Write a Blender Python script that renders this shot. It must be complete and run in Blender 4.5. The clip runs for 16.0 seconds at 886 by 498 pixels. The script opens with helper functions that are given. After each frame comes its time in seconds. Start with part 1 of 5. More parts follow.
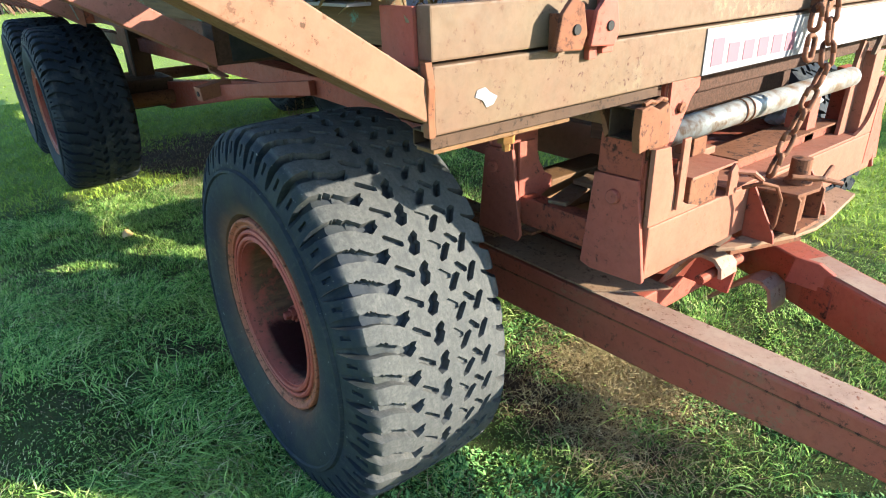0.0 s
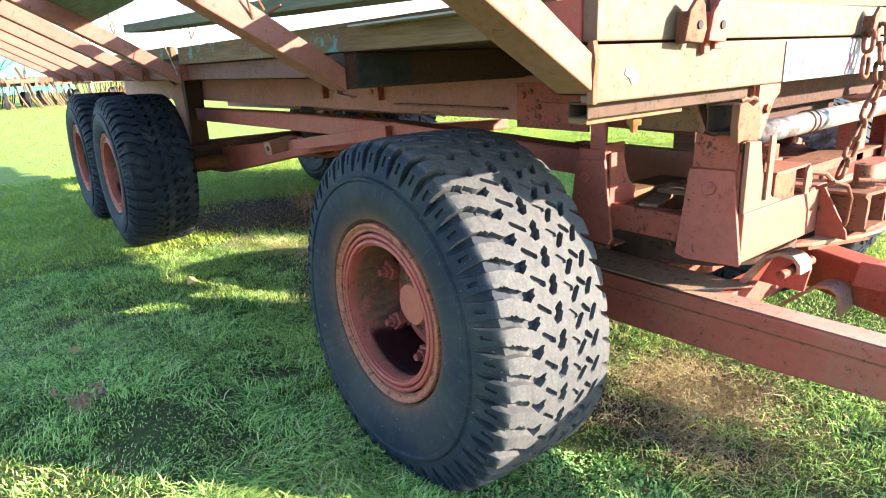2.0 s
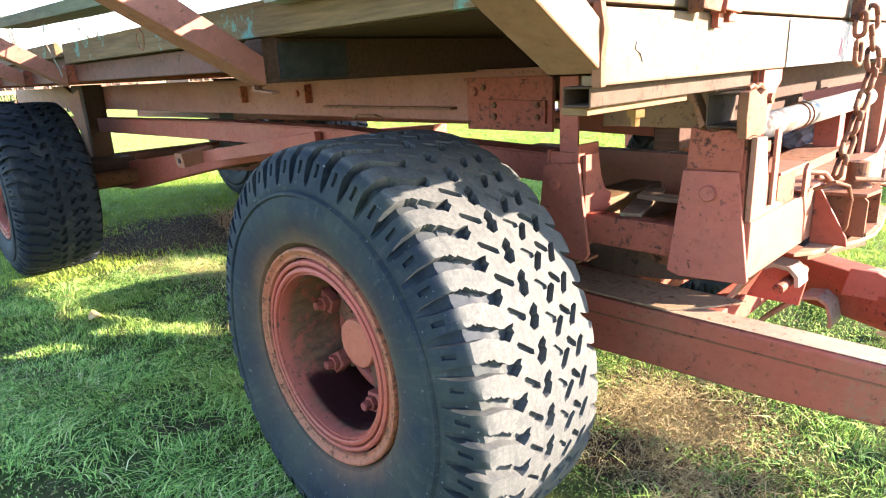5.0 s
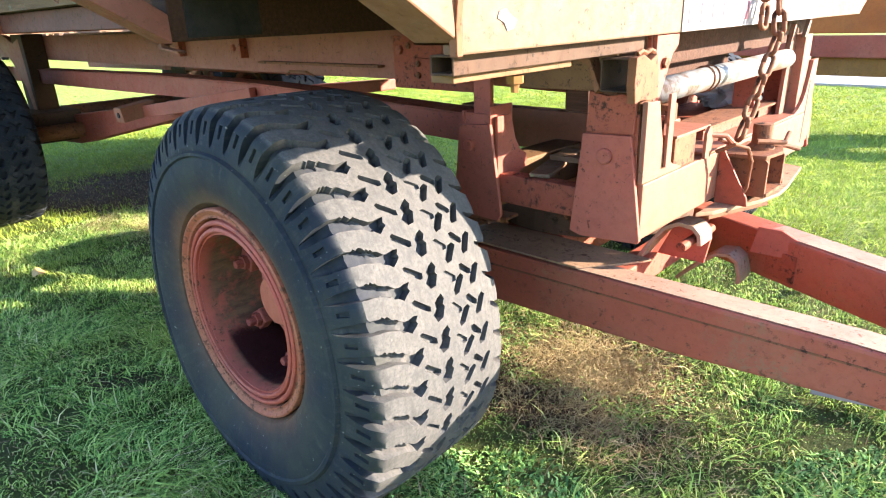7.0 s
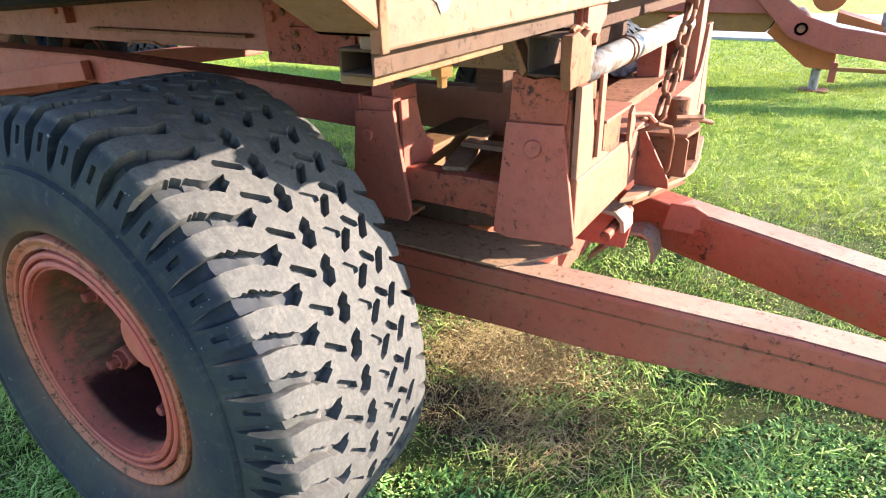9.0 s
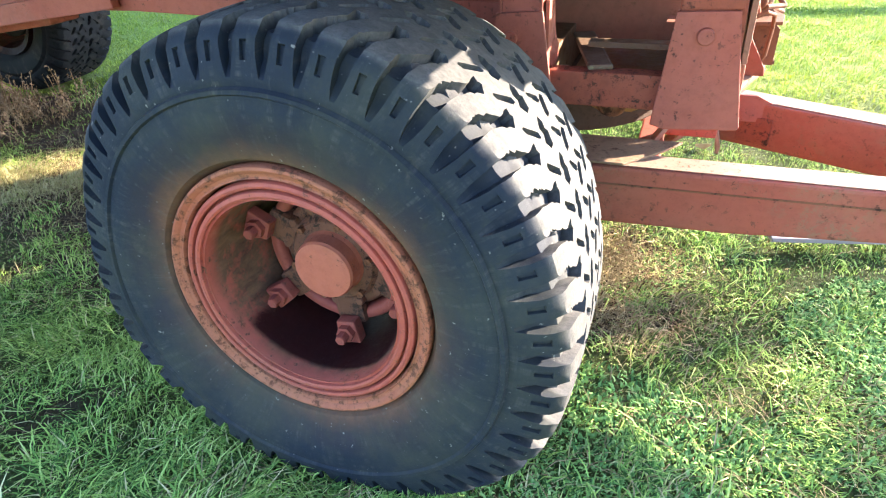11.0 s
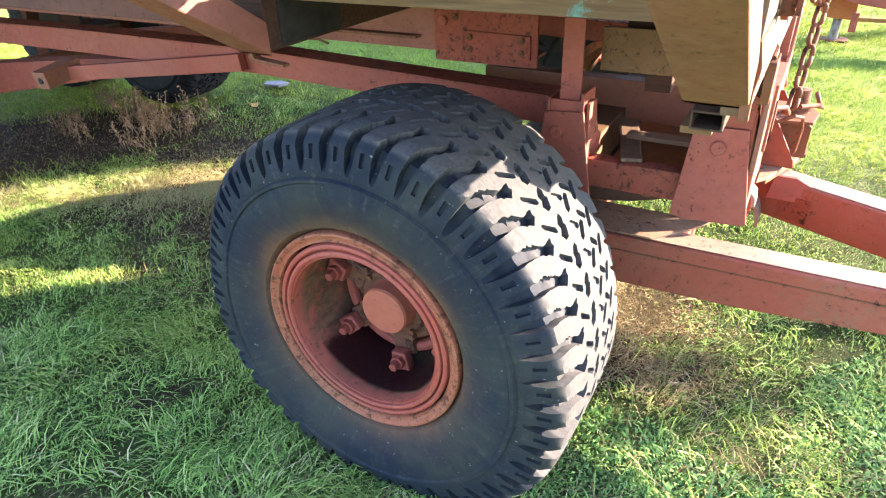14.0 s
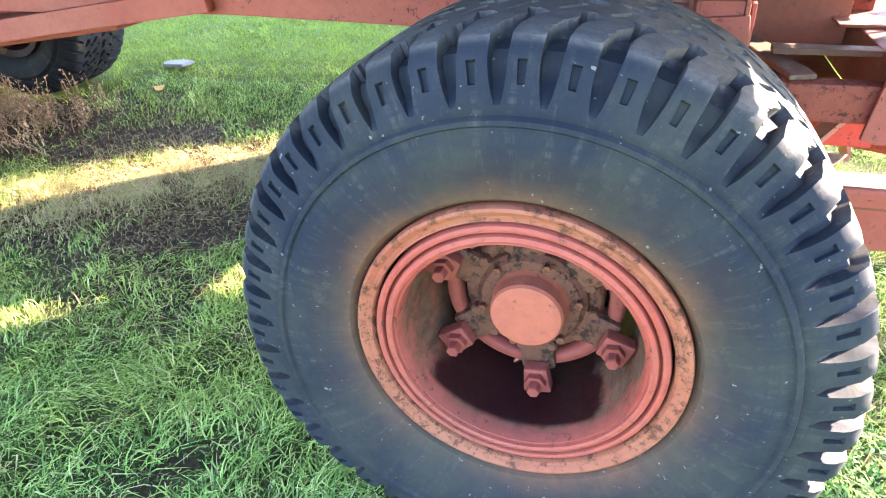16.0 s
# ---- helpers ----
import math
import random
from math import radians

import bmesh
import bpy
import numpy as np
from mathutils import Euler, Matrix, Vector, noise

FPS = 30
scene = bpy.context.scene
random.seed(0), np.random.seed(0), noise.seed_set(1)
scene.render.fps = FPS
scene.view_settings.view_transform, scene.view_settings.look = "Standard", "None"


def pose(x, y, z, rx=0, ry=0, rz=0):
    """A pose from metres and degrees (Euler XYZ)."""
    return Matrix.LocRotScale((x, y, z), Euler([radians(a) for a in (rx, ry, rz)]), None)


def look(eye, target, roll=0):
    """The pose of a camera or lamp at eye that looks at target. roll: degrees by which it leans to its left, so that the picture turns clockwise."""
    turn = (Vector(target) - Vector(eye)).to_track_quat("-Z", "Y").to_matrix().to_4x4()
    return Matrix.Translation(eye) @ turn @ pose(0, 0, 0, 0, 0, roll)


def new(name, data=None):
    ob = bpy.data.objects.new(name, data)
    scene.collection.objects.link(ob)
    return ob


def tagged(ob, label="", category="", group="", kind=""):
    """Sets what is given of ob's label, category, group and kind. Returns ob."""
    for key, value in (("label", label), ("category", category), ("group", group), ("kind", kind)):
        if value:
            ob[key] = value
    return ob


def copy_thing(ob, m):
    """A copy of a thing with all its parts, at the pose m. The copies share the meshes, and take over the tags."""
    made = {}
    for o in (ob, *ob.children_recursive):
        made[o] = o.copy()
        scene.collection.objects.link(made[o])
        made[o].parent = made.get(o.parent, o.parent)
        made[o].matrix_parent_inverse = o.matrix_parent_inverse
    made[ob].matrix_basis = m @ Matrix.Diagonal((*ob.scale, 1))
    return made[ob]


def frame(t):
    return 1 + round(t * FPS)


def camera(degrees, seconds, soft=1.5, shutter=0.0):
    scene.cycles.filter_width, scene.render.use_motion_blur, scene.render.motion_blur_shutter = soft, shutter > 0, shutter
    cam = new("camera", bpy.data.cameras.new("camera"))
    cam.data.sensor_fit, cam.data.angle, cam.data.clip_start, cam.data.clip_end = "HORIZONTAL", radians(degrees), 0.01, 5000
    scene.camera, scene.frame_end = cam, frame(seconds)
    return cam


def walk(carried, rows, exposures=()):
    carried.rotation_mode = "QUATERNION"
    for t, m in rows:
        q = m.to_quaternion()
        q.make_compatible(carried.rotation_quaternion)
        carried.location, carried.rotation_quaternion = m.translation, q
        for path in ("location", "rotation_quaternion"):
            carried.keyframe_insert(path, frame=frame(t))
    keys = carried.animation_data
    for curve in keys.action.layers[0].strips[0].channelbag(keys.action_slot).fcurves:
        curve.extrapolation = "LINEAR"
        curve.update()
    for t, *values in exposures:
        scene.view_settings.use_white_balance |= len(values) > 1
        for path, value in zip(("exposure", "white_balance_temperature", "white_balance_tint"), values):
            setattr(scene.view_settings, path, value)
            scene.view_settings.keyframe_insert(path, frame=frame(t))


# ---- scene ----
from mathutils.geometry import delaunay_2d_cdt

cam = camera(71.0, 16.0, soft=1.1)
PATH = [
    (0, (1.7097, -0.5625, 1.5593), (0.2660, 0.5432, 0.7271), -1.93),
    (0.5, (1.7261, -0.8742, 1.4131), (0.2478, 0.2847, 0.7250), -2.00),
    (1, (1.6943, -0.9533, 1.3488), (0.2057, 0.2197, 0.7117), -2.16),
    (1.5, (1.7060, -0.9919, 1.3629), (0.2016, 0.1806, 0.7618), -2.36),
    (2, (1.7129, -0.9991, 1.3836), (0.1933, 0.1658, 0.8060), -2.48),
    (2.5, (1.7468, -0.9593, 1.4249), (0.2094, 0.1943, 0.8721), -2.50),
    (3, (1.6831, -0.8524, 1.4251), (0.1275, 0.2843, 0.8876), -2.33),
    (3.2, (1.6272, -0.8066, 1.4543), (0.0597, 0.3121, 0.9161), -2.37),
    (5.3, (1.3942, -0.8141, 1.3108), (0.0704, 0.5682, 0.7318), -2.66),
    (5.5, (1.4251, -0.7895, 1.3081), (0.1288, 0.6117, 0.7118), -2.60),
    (6, (1.5144, -0.7563, 1.3032), (0.2032, 0.6143, 0.6690), -2.48),
    (6.5, (1.5427, -0.7469, 1.2966), (0.2104, 0.5812, 0.6174), -2.28),
    (7, (1.5581, -0.7094, 1.3470), (0.2585, 0.6385, 0.6444), -2.22),
    (7.5, (1.5650, -0.7096, 1.3540), (0.3239, 0.6816, 0.6295), -1.89),
    (8, (1.5518, -0.7388, 1.3482), (0.3456, 0.6758, 0.6110), -1.81),
    (8.5, (1.4320, -0.7539, 1.3736), (0.2883, 0.6807, 0.5791), -1.51),
    (9, (1.3071, -0.5336, 1.3827), (0.3486, 1.0047, 0.5363), -1.55),
    (9.5, (1.0545, -0.4777, 1.3264), (0.2071, 1.0819, 0.4050), -1.93),
    (10, (0.8405, -0.6158, 1.3086), (0.0344, 0.9146, 0.3034), -1.51),
    (10.2, (0.7390, -0.7068, 1.3049), (-0.0060, 0.8349, 0.2722), -1.66),
    (12.3, (0.7118, -0.9209, 1.4859), (0.1159, 0.6760, 0.4409), -3.42),
    (12.5, (0.7832, -0.9002, 1.5038), (0.1545, 0.6933, 0.4719), -3.21),
    (13, (0.9909, -0.8806, 1.6111), (0.2452, 0.6760, 0.6013), -2.94),
    (13.5, (0.9867, -0.9779, 1.6527), (0.1856, 0.5505, 0.6407), -2.20),
    (14, (0.9120, -1.0284, 1.6361), (0.0372, 0.4608, 0.6256), -2.22),
    (14.5, (0.8436, -1.0156, 1.5985), (-0.0734, 0.4356, 0.5726), -2.38),
    (15, (0.7514, -1.0040, 1.5257), (-0.1646, 0.4357, 0.4817), -2.61),
    (15.5, (0.4828, -0.9068, 1.3668), (-0.2865, 0.6133, 0.3196), -2.26),
    (16, (0.1696, -0.8363, 1.3612), (-0.3781, 0.7660, 0.2970), -2.80),
]
# seconds, stops, kelvin, tint
EXPOSURES = [(0.0, 2.05, 5950, 3), (1.0, 2.65, 6200, 12), (3.0, 2.75, 6300, 14), (5.5, 3.15, 6500, 15), (6.0, 2.86, 6500, 16), (7.0, 2.8, 6500, 16), (9.0, 2.65, 6500, 17), (10.0, 2.95, 6350, 13), (12.5, 3.45, 6800, 23), (13.5, 3.03, 6800, 23), (14.5, 3.45, 6550, 23), (15.0, 3.5, 6500, 21), (15.5, 3.65, 6500, 21), (16.0, 4.08, 6700, 25)]
walk(cam, [(t, look(eye, target, roll)) for t, eye, target, roll in PATH], EXPOSURES)

# ---------------------------------------------------------------- light
SUN_ELEV, SUN_AZ = radians(16.6), radians(41.0)   # azimuth from +x towards +y
sun_dir = Vector((math.cos(SUN_ELEV) * math.cos(SUN_AZ), math.cos(SUN_ELEV) * math.sin(SUN_AZ), math.sin(SUN_ELEV)))
world = bpy.data.worlds.new("world")
scene.world = world
world.use_nodes = True
wn = world.node_tree
sky = wn.nodes.new("ShaderNodeTexSky")
sky.sky_type = "NISHITA"
sky.sun_disc = False
sky.ozone_density = 3.0
sky.dust_density = 0.4
sky.sun_elevation = SUN_ELEV
sky.sun_rotation = math.pi / 2 - SUN_AZ
wn.links.new(sky.outputs[0], wn.nodes["Background"].inputs[0])
wn.nodes["Background"].inputs[1].default_value = 0.145
sun = new("sun", bpy.data.lights.new("sun", "SUN"))
sun.data.energy = 5.0
sun.data.angle = radians(0.6)
sun.data.color = (1.0, 0.89, 0.71)
sun.matrix_world = look(sun_dir * 60, (0, 0, 0))


# ---------------------------------------------------------------- materials
def material(name, rough=0.7, metal=0.0):
    m = bpy.data.materials.new(name)
    m.use_nodes = True
    nt = m.node_tree
    b = nt.nodes["Principled BSDF"]
    b.inputs["Roughness"].default_value = rough
    b.inputs["Metallic"].default_value = metal
    b.inputs["Specular IOR Level"].default_value = 0.22
    return m, nt, b


def node(nt, kind, **kw):
    n = nt.nodes.new(kind)
    for k, v in kw.items():
        n.inputs[k].default_value = v
    return n


def ramp(nt, fac, stops):
    r = nt.nodes.new("ShaderNodeValToRGB")
    while len(r.color_ramp.elements) < len(stops):
        r.color_ramp.elements.new(0.5)
    for e, (p, c) in zip(r.color_ramp.elements, stops):
        e.position, e.color = p, (*c, 1)
    nt.links.new(fac, r.inputs[0])
    return r.outputs[0]


def mix(nt, fac, a, b, mode="MIX"):
    n = nt.nodes.new("ShaderNodeMixRGB")
    n.blend_type = mode
    for i, v in enumerate((fac, a, b)):
        if isinstance(v, (int, float)):
            n.inputs[i].default_value = v
        elif isinstance(v, tuple):
            n.inputs[i].default_value = (*v, 1)
        else:
            nt.links.new(v, n.inputs[i])
    return n.outputs[0]


def noise_tex(nt, scale, detail=6.0, rough=0.6, vec=None, stretch=None):
    n = node(nt, "ShaderNodeTexNoise", Scale=scale, Detail=detail, Roughness=rough)
    if vec is None:
        vec = nt.nodes.new("ShaderNodeTexCoord").outputs["Object"]
    if stretch:
        mp = nt.nodes.new("ShaderNodeMapping")
        mp.inputs["Scale"].default_value = stretch
        nt.links.new(vec, mp.inputs[0])
        vec = mp.outputs[0]
    nt.links.new(vec, n.inputs["Vector"])
    return n.outputs["Fac"]


def bump(nt, b, height, strength=0.4, dist=0.004):
    n = node(nt, "ShaderNodeBump", Strength=strength, Distance=dist)
    nt.links.new(height, n.inputs["Height"])
    nt.links.new(n.outputs[0], b.inputs["Normal"])


def painted_steel(name, paint, faded, rust, amount=0.5, rough=0.6, flake=None):
    """Old paint, faded at one scale, with rust spots and grime at another."""
    m, nt, b = material(name, rough)
    big = noise_tex(nt, 3.0, 5)
    fine = noise_tex(nt, 38.0, 8, 0.7)
    spots = noise_tex(nt, 24.0, 10, 0.78)
    c = mix(nt, ramp(nt, big, [(0.3, (0, 0, 0)), (0.7, (1, 1, 1))]), paint, faded)
    c = mix(nt, ramp(nt, fine, [(0.45, (0, 0, 0)), (0.8, (0.55, 0.55, 0.55))]), c, tuple(v * 0.6 for v in paint))
    lo = 0.74 - 0.24 * amount
    rustmask = ramp(nt, spots, [(lo, (0, 0, 0)), (lo + 0.07, (1, 1, 1))])
    chips = noise_tex(nt, 52.0, 10, 0.75)
    zones = noise_tex(nt, 4.5, 4, 0.6)
    lo2 = 0.61 - 0.06 * amount
    flakes = mix(nt, 1.0, ramp(nt, chips, [(lo2, (0, 0, 0)), (lo2 + 0.03, (1, 1, 1))]), ramp(nt, zones, [(0.40, (0, 0, 0)), (0.58, (1, 1, 1))]), "MULTIPLY")
    rustmask = mix(nt, 1.0, rustmask, flakes, "LIGHTEN")
    dirt = ramp(nt, noise_tex(nt, 1.7, 9, 0.72), [(0.45, (0, 0, 0)), (0.75, (0.42, 0.42, 0.42))])
    c = mix(nt, dirt, c, tuple(v * 0.5 + 0.02 for v in rust))
    if flake:          # remains of an older, paler coat
        patch = mix(nt, 1.0, ramp(nt, noise_tex(nt, 34.0, 9, 0.75), [(0.50, (0, 0, 0)), (0.56, (1, 1, 1))]), ramp(nt, noise_tex(nt, 3.2, 5, 0.6), [(0.50, (0, 0, 0)), (0.62, (0.85,) * 3)]), "MULTIPLY")
        c = mix(nt, patch, c, flake)
    rc = mix(nt, fine, rust, tuple(v * 0.35 for v in rust))
    c = mix(nt, rustmask, c, rc)
    nt.links.new(c, b.inputs["Base Color"])
    h = mix(nt, 0.5, fine, rustmask)
    bump(nt, b, h, 0.35, 0.003)
    nt.links.new(ramp(nt, spots, [(0.3, (rough - 0.12,) * 3), (0.75, (0.9,) * 3)]), b.inputs["Roughness"])
    return m


RED = painted_steel("red_paint", (0.325, 0.068, 0.044), (0.35, 0.100, 0.066), (0.11, 0.036, 0.022), 0.5, 0.5)
RED_DARK = painted_steel("red_paint_worn", (0.25, 0.050, 0.028), (0.32, 0.080, 0.044), (0.08, 0.03, 0.02), 0.8, 0.6)
PINK = painted_steel("faded_pink_paint", (0.26, 0.088, 0.054), (0.27, 0.122, 0.076), (0.22, 0.10, 0.05), 0.5, 0.55)
CREAM = painted_steel("cream_paint", (0.145, 0.092, 0.052), (0.145, 0.073, 0.047), (0.105, 0.04, 0.022), 0.5, 0.55, (0.175, 0.145, 0.083))
STRUT = painted_steel("strut_ochre", (0.212, 0.102, 0.052), (0.23, 0.10, 0.062), (0.11, 0.045, 0.02), 0.5, 0.5)
RAILPINK = painted_steel("rail_paint", (0.26, 0.083, 0.058), (0.30, 0.112, 0.078), (0.16, 0.07, 0.04), 0.6, 0.55)
# pale paint that holds sunlight in its colour: drawbar tops and hinge lugs
SUNPALE = painted_steel("sunlit_pale_paint", (0.30, 0.165, 0.115), (0.35, 0.25, 0.18), (0.24, 0.09, 0.05), 0.6, 0.5)
BROWN = painted_steel("brown_steel", (0.13, 0.065, 0.028), (0.19, 0.095, 0.042), (0.07, 0.03, 0.017), 0.65, 0.65)
OCHRE = painted_steel("ochre_paint", (0.24, 0.10, 0.025), (0.27, 0.13, 0.04), (0.14, 0.06, 0.02), 0.4, 0.5)
RUST = painted_steel("rusty_steel", (0.17, 0.06, 0.028), (0.22, 0.09, 0.045), (0.07, 0.03, 0.02), 0.8, 0.8)
DRAWRED = painted_steel("drawbar_red_paint", (0.335, 0.068, 0.040), (0.34, 0.105, 0.062), (0.15, 0.052, 0.028), 0.62, 0.55, (0.24, 0.115, 0.065))
# rust made darker: shade inside open tubes and gaps is put into it
SHADED_RUST = painted_steel("shaded_rusty_steel", (0.060, 0.032, 0.020), (0.085, 0.045, 0.027), (0.03, 0.016, 0.01), 0.7, 0.8)
DARKRED = painted_steel("dark_red_brown", (0.10, 0.034, 0.024), (0.14, 0.05, 0.034), (0.04, 0.02, 0.013), 0.7, 0.7)
DUSTY = painted_steel("dusty_rust_plate", (0.26, 0.145, 0.085), (0.32, 0.20, 0.125), (0.12, 0.055, 0.03), 0.7, 0.75)
RIMRUST = painted_steel("rim_edge_rust", (0.31, 0.082, 0.046), (0.34, 0.125, 0.066), (0.15, 0.055, 0.028), 0.95, 0.75)
ORANGE = painted_steel("orange_paint", (0.36, 0.09, 0.02), (0.40, 0.12, 0.03), (0.2, 0.08, 0.03), 0.2, 0.45)
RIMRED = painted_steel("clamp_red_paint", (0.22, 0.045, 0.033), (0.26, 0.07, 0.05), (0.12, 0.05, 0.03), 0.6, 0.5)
def rim_paint():
    """Rim paint, grimy in the barrel, with a dark oil stain in its lower part."""
    m = painted_steel("rim_red_paint", (0.33, 0.062, 0.043), (0.36, 0.088, 0.058), (0.14, 0.055, 0.03), 0.6, 0.5)
    nt = m.node_tree
    b = nt.nodes["Principled BSDF"]
    link = b.inputs["Base Color"].links[0]
    old = link.from_socket
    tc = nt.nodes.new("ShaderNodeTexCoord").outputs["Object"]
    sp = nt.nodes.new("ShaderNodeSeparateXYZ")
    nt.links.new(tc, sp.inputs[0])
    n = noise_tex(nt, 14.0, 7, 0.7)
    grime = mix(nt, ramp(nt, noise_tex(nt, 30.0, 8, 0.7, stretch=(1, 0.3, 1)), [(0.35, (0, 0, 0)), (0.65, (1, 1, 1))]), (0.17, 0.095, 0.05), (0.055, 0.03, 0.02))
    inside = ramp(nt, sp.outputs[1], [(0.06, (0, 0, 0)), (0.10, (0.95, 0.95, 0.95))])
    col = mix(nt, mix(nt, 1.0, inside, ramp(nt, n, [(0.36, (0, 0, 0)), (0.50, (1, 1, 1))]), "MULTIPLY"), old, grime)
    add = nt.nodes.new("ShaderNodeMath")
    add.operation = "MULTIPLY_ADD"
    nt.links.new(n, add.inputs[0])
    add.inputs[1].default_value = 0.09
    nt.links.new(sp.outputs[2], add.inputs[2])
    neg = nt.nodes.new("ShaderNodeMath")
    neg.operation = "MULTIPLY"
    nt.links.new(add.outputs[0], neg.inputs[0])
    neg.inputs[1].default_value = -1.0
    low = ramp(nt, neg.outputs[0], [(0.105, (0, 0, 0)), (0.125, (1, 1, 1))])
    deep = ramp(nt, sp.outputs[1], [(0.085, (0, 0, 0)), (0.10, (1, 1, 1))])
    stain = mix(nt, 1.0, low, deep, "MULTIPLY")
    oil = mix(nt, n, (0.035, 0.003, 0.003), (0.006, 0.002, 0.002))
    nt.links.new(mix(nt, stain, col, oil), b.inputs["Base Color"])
    return m


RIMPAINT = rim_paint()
CAPRED = painted_steel("cap_red_paint", (0.35, 0.092, 0.055), (0.38, 0.11, 0.066), (0.16, 0.06, 0.035), 0.2, 0.45)
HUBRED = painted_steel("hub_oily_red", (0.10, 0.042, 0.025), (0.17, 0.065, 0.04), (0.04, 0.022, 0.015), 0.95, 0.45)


def wood(name, a, c2, paint=None):
    m, nt, b = material(name, 0.85)
    grain = noise_tex(nt, 9.0, 8, 0.65, stretch=(0.6, 9, 9))
    c = mix(nt, ramp(nt, grain, [(0.3, (0, 0, 0)), (0.7, (1, 1, 1))]), a, c2)
    if paint:
        c = mix(nt, ramp(nt, noise_tex(nt, 7.0, 8, 0.7), [(0.56, (0, 0, 0)), (0.62, (1, 1, 1))]), c, paint)
    nt.links.new(c, b.inputs["Base Color"])
    bump(nt, b, grain, 0.5, 0.004)
    return m


WOOD = wood("weathered_wood", (0.06, 0.065, 0.038), (0.14, 0.135, 0.08))
WOOD_BROWN = wood("brown_wood", (0.075, 0.042, 0.02), (0.17, 0.10, 0.05), (0.10, 0.21, 0.18))
# dark grain of the bed boards; recessed channels take it as painted shade
UNDERBED_DARK = wood("dark_underbed", (0.035, 0.016, 0.010), (0.085, 0.038, 0.024))

m, nt, b = material("silver_pipe", 0.38, 0.0)
c = mix(nt, ramp(nt, noise_tex(nt, 12.0, 7, 0.7), [(0.44, (0, 0, 0)), (0.60, (1, 1, 1))]), (0.22, 0.216, 0.21), (0.11, 0.065, 0.04))
nt.links.new(c, b.inputs["Base Color"])
PIPE = m
m, nt, b = material("sign_white", 0.6)
c = mix(nt, noise_tex(nt, 6.0, 6), (0.29, 0.265, 0.27), (0.24, 0.21, 0.215))
nt.links.new(c, b.inputs["Base Color"])
SIGN = m
m, nt, b = material("sign_pink", 0.6)
b.inputs["Base Color"].default_value = (0.27, 0.10, 0.125, 1)
SIGNPINK = m

# tyre rubber: bluish black flank, brown dust round the rim, pale worn crown
m, nt, b = material("tyre_rubber", 0.75)
tc = nt.nodes.new("ShaderNodeTexCoord").outputs["Object"]
sp = nt.nodes.new("ShaderNodeSeparateXYZ")
nt.links.new(tc, sp.inputs[0])
sq = [nt.nodes.new("ShaderNodeMath") for _ in range(4)]
for q in sq:
    q.operation = "MULTIPLY"
nt.links.new(sp.outputs[0], sq[0].inputs[0]); nt.links.new(sp.outputs[0], sq[0].inputs[1])
nt.links.new(sp.outputs[2], sq[1].inputs[0]); nt.links.new(sp.outputs[2], sq[1].inputs[1])
sq[2].operation = "ADD"
nt.links.new(sq[0].outputs[0], sq[2].inputs[0]); nt.links.new(sq[1].outputs[0], sq[2].inputs[1])
sq[3].operation = "SQRT"
nt.links.new(sq[2].outputs[0], sq[3].inputs[0])
rad = sq[3].outputs[0]
fine = noise_tex(nt, 30.0, 8, 0.7)
big = noise_tex(nt, 4.0, 6, 0.65)
b.inputs["Specular IOR Level"].default_value = 0.14
c = mix(nt, big, (0.004, 0.007, 0.013), (0.024, 0.030, 0.042))
jit = nt.nodes.new("ShaderNodeMath"); jit.operation = "MULTIPLY_ADD"
nt.links.new(big, jit.inputs[0]); jit.inputs[1].default_value = 0.10; nt.links.new(rad, jit.inputs[2])
dust = ramp(nt, jit.outputs[0], [(0.375, (0.9,) * 3), (0.398, (0.5,) * 3), (0.425, (0.14,) * 3), (0.49, (0, 0, 0))])
dustc = mix(nt, fine, (0.19, 0.088, 0.048), (0.06, 0.034, 0.022))
c = mix(nt, dust, c, dustc)
film = ramp(nt, noise_tex(nt, 2.6, 9, 0.72), [(0.44, (0, 0, 0)), (0.66, (0.75,) * 3)])
c = mix(nt, film, c, mix(nt, fine, (0.060, 0.060, 0.040), (0.022, 0.026, 0.024)))
polar = nt.nodes.new("ShaderNodeMath"); polar.operation = "ARCTAN2"
nt.links.new(sp.outputs[0], polar.inputs[0]); nt.links.new(sp.outputs[2], polar.inputs[1])
ring = nt.nodes.new("ShaderNodeCombineXYZ")
nt.links.new(polar.outputs[0], ring.inputs[0]); nt.links.new(rad, ring.inputs[1])
rays = noise_tex(nt, 9.0, 6, 0.7, vec=ring.outputs[0], stretch=(2.6, 0.8, 1))
rings = noise_tex(nt, 9.0, 4, 0.6, vec=ring.outputs[0], stretch=(0.35, 11.0, 1))
scrape = mix(nt, 1.0, ramp(nt, rays, [(0.52, (0, 0, 0)), (0.70, (0.5,) * 3)]), ramp(nt, rings, [(0.40, (0, 0, 0)), (0.62, (1,) * 3)]), "MULTIPLY")
c = mix(nt, scrape, c, (0.085, 0.082, 0.072))
dots = ramp(nt, noise_tex(nt, 75.0, 3, 0.5), [(0.70, (0, 0, 0)), (0.74, (0.6,) * 3)])
c = mix(nt, dots, c, (0.22, 0.21, 0.19))
across = nt.nodes.new("ShaderNodeMath"); across.operation = "SUBTRACT"
nt.links.new(sp.outputs[1], across.inputs[0]); across.inputs[1].default_value = 0.285
across2 = nt.nodes.new("ShaderNodeMath"); across2.operation = "ABSOLUTE"
nt.links.new(across.outputs[0], across2.inputs[0])
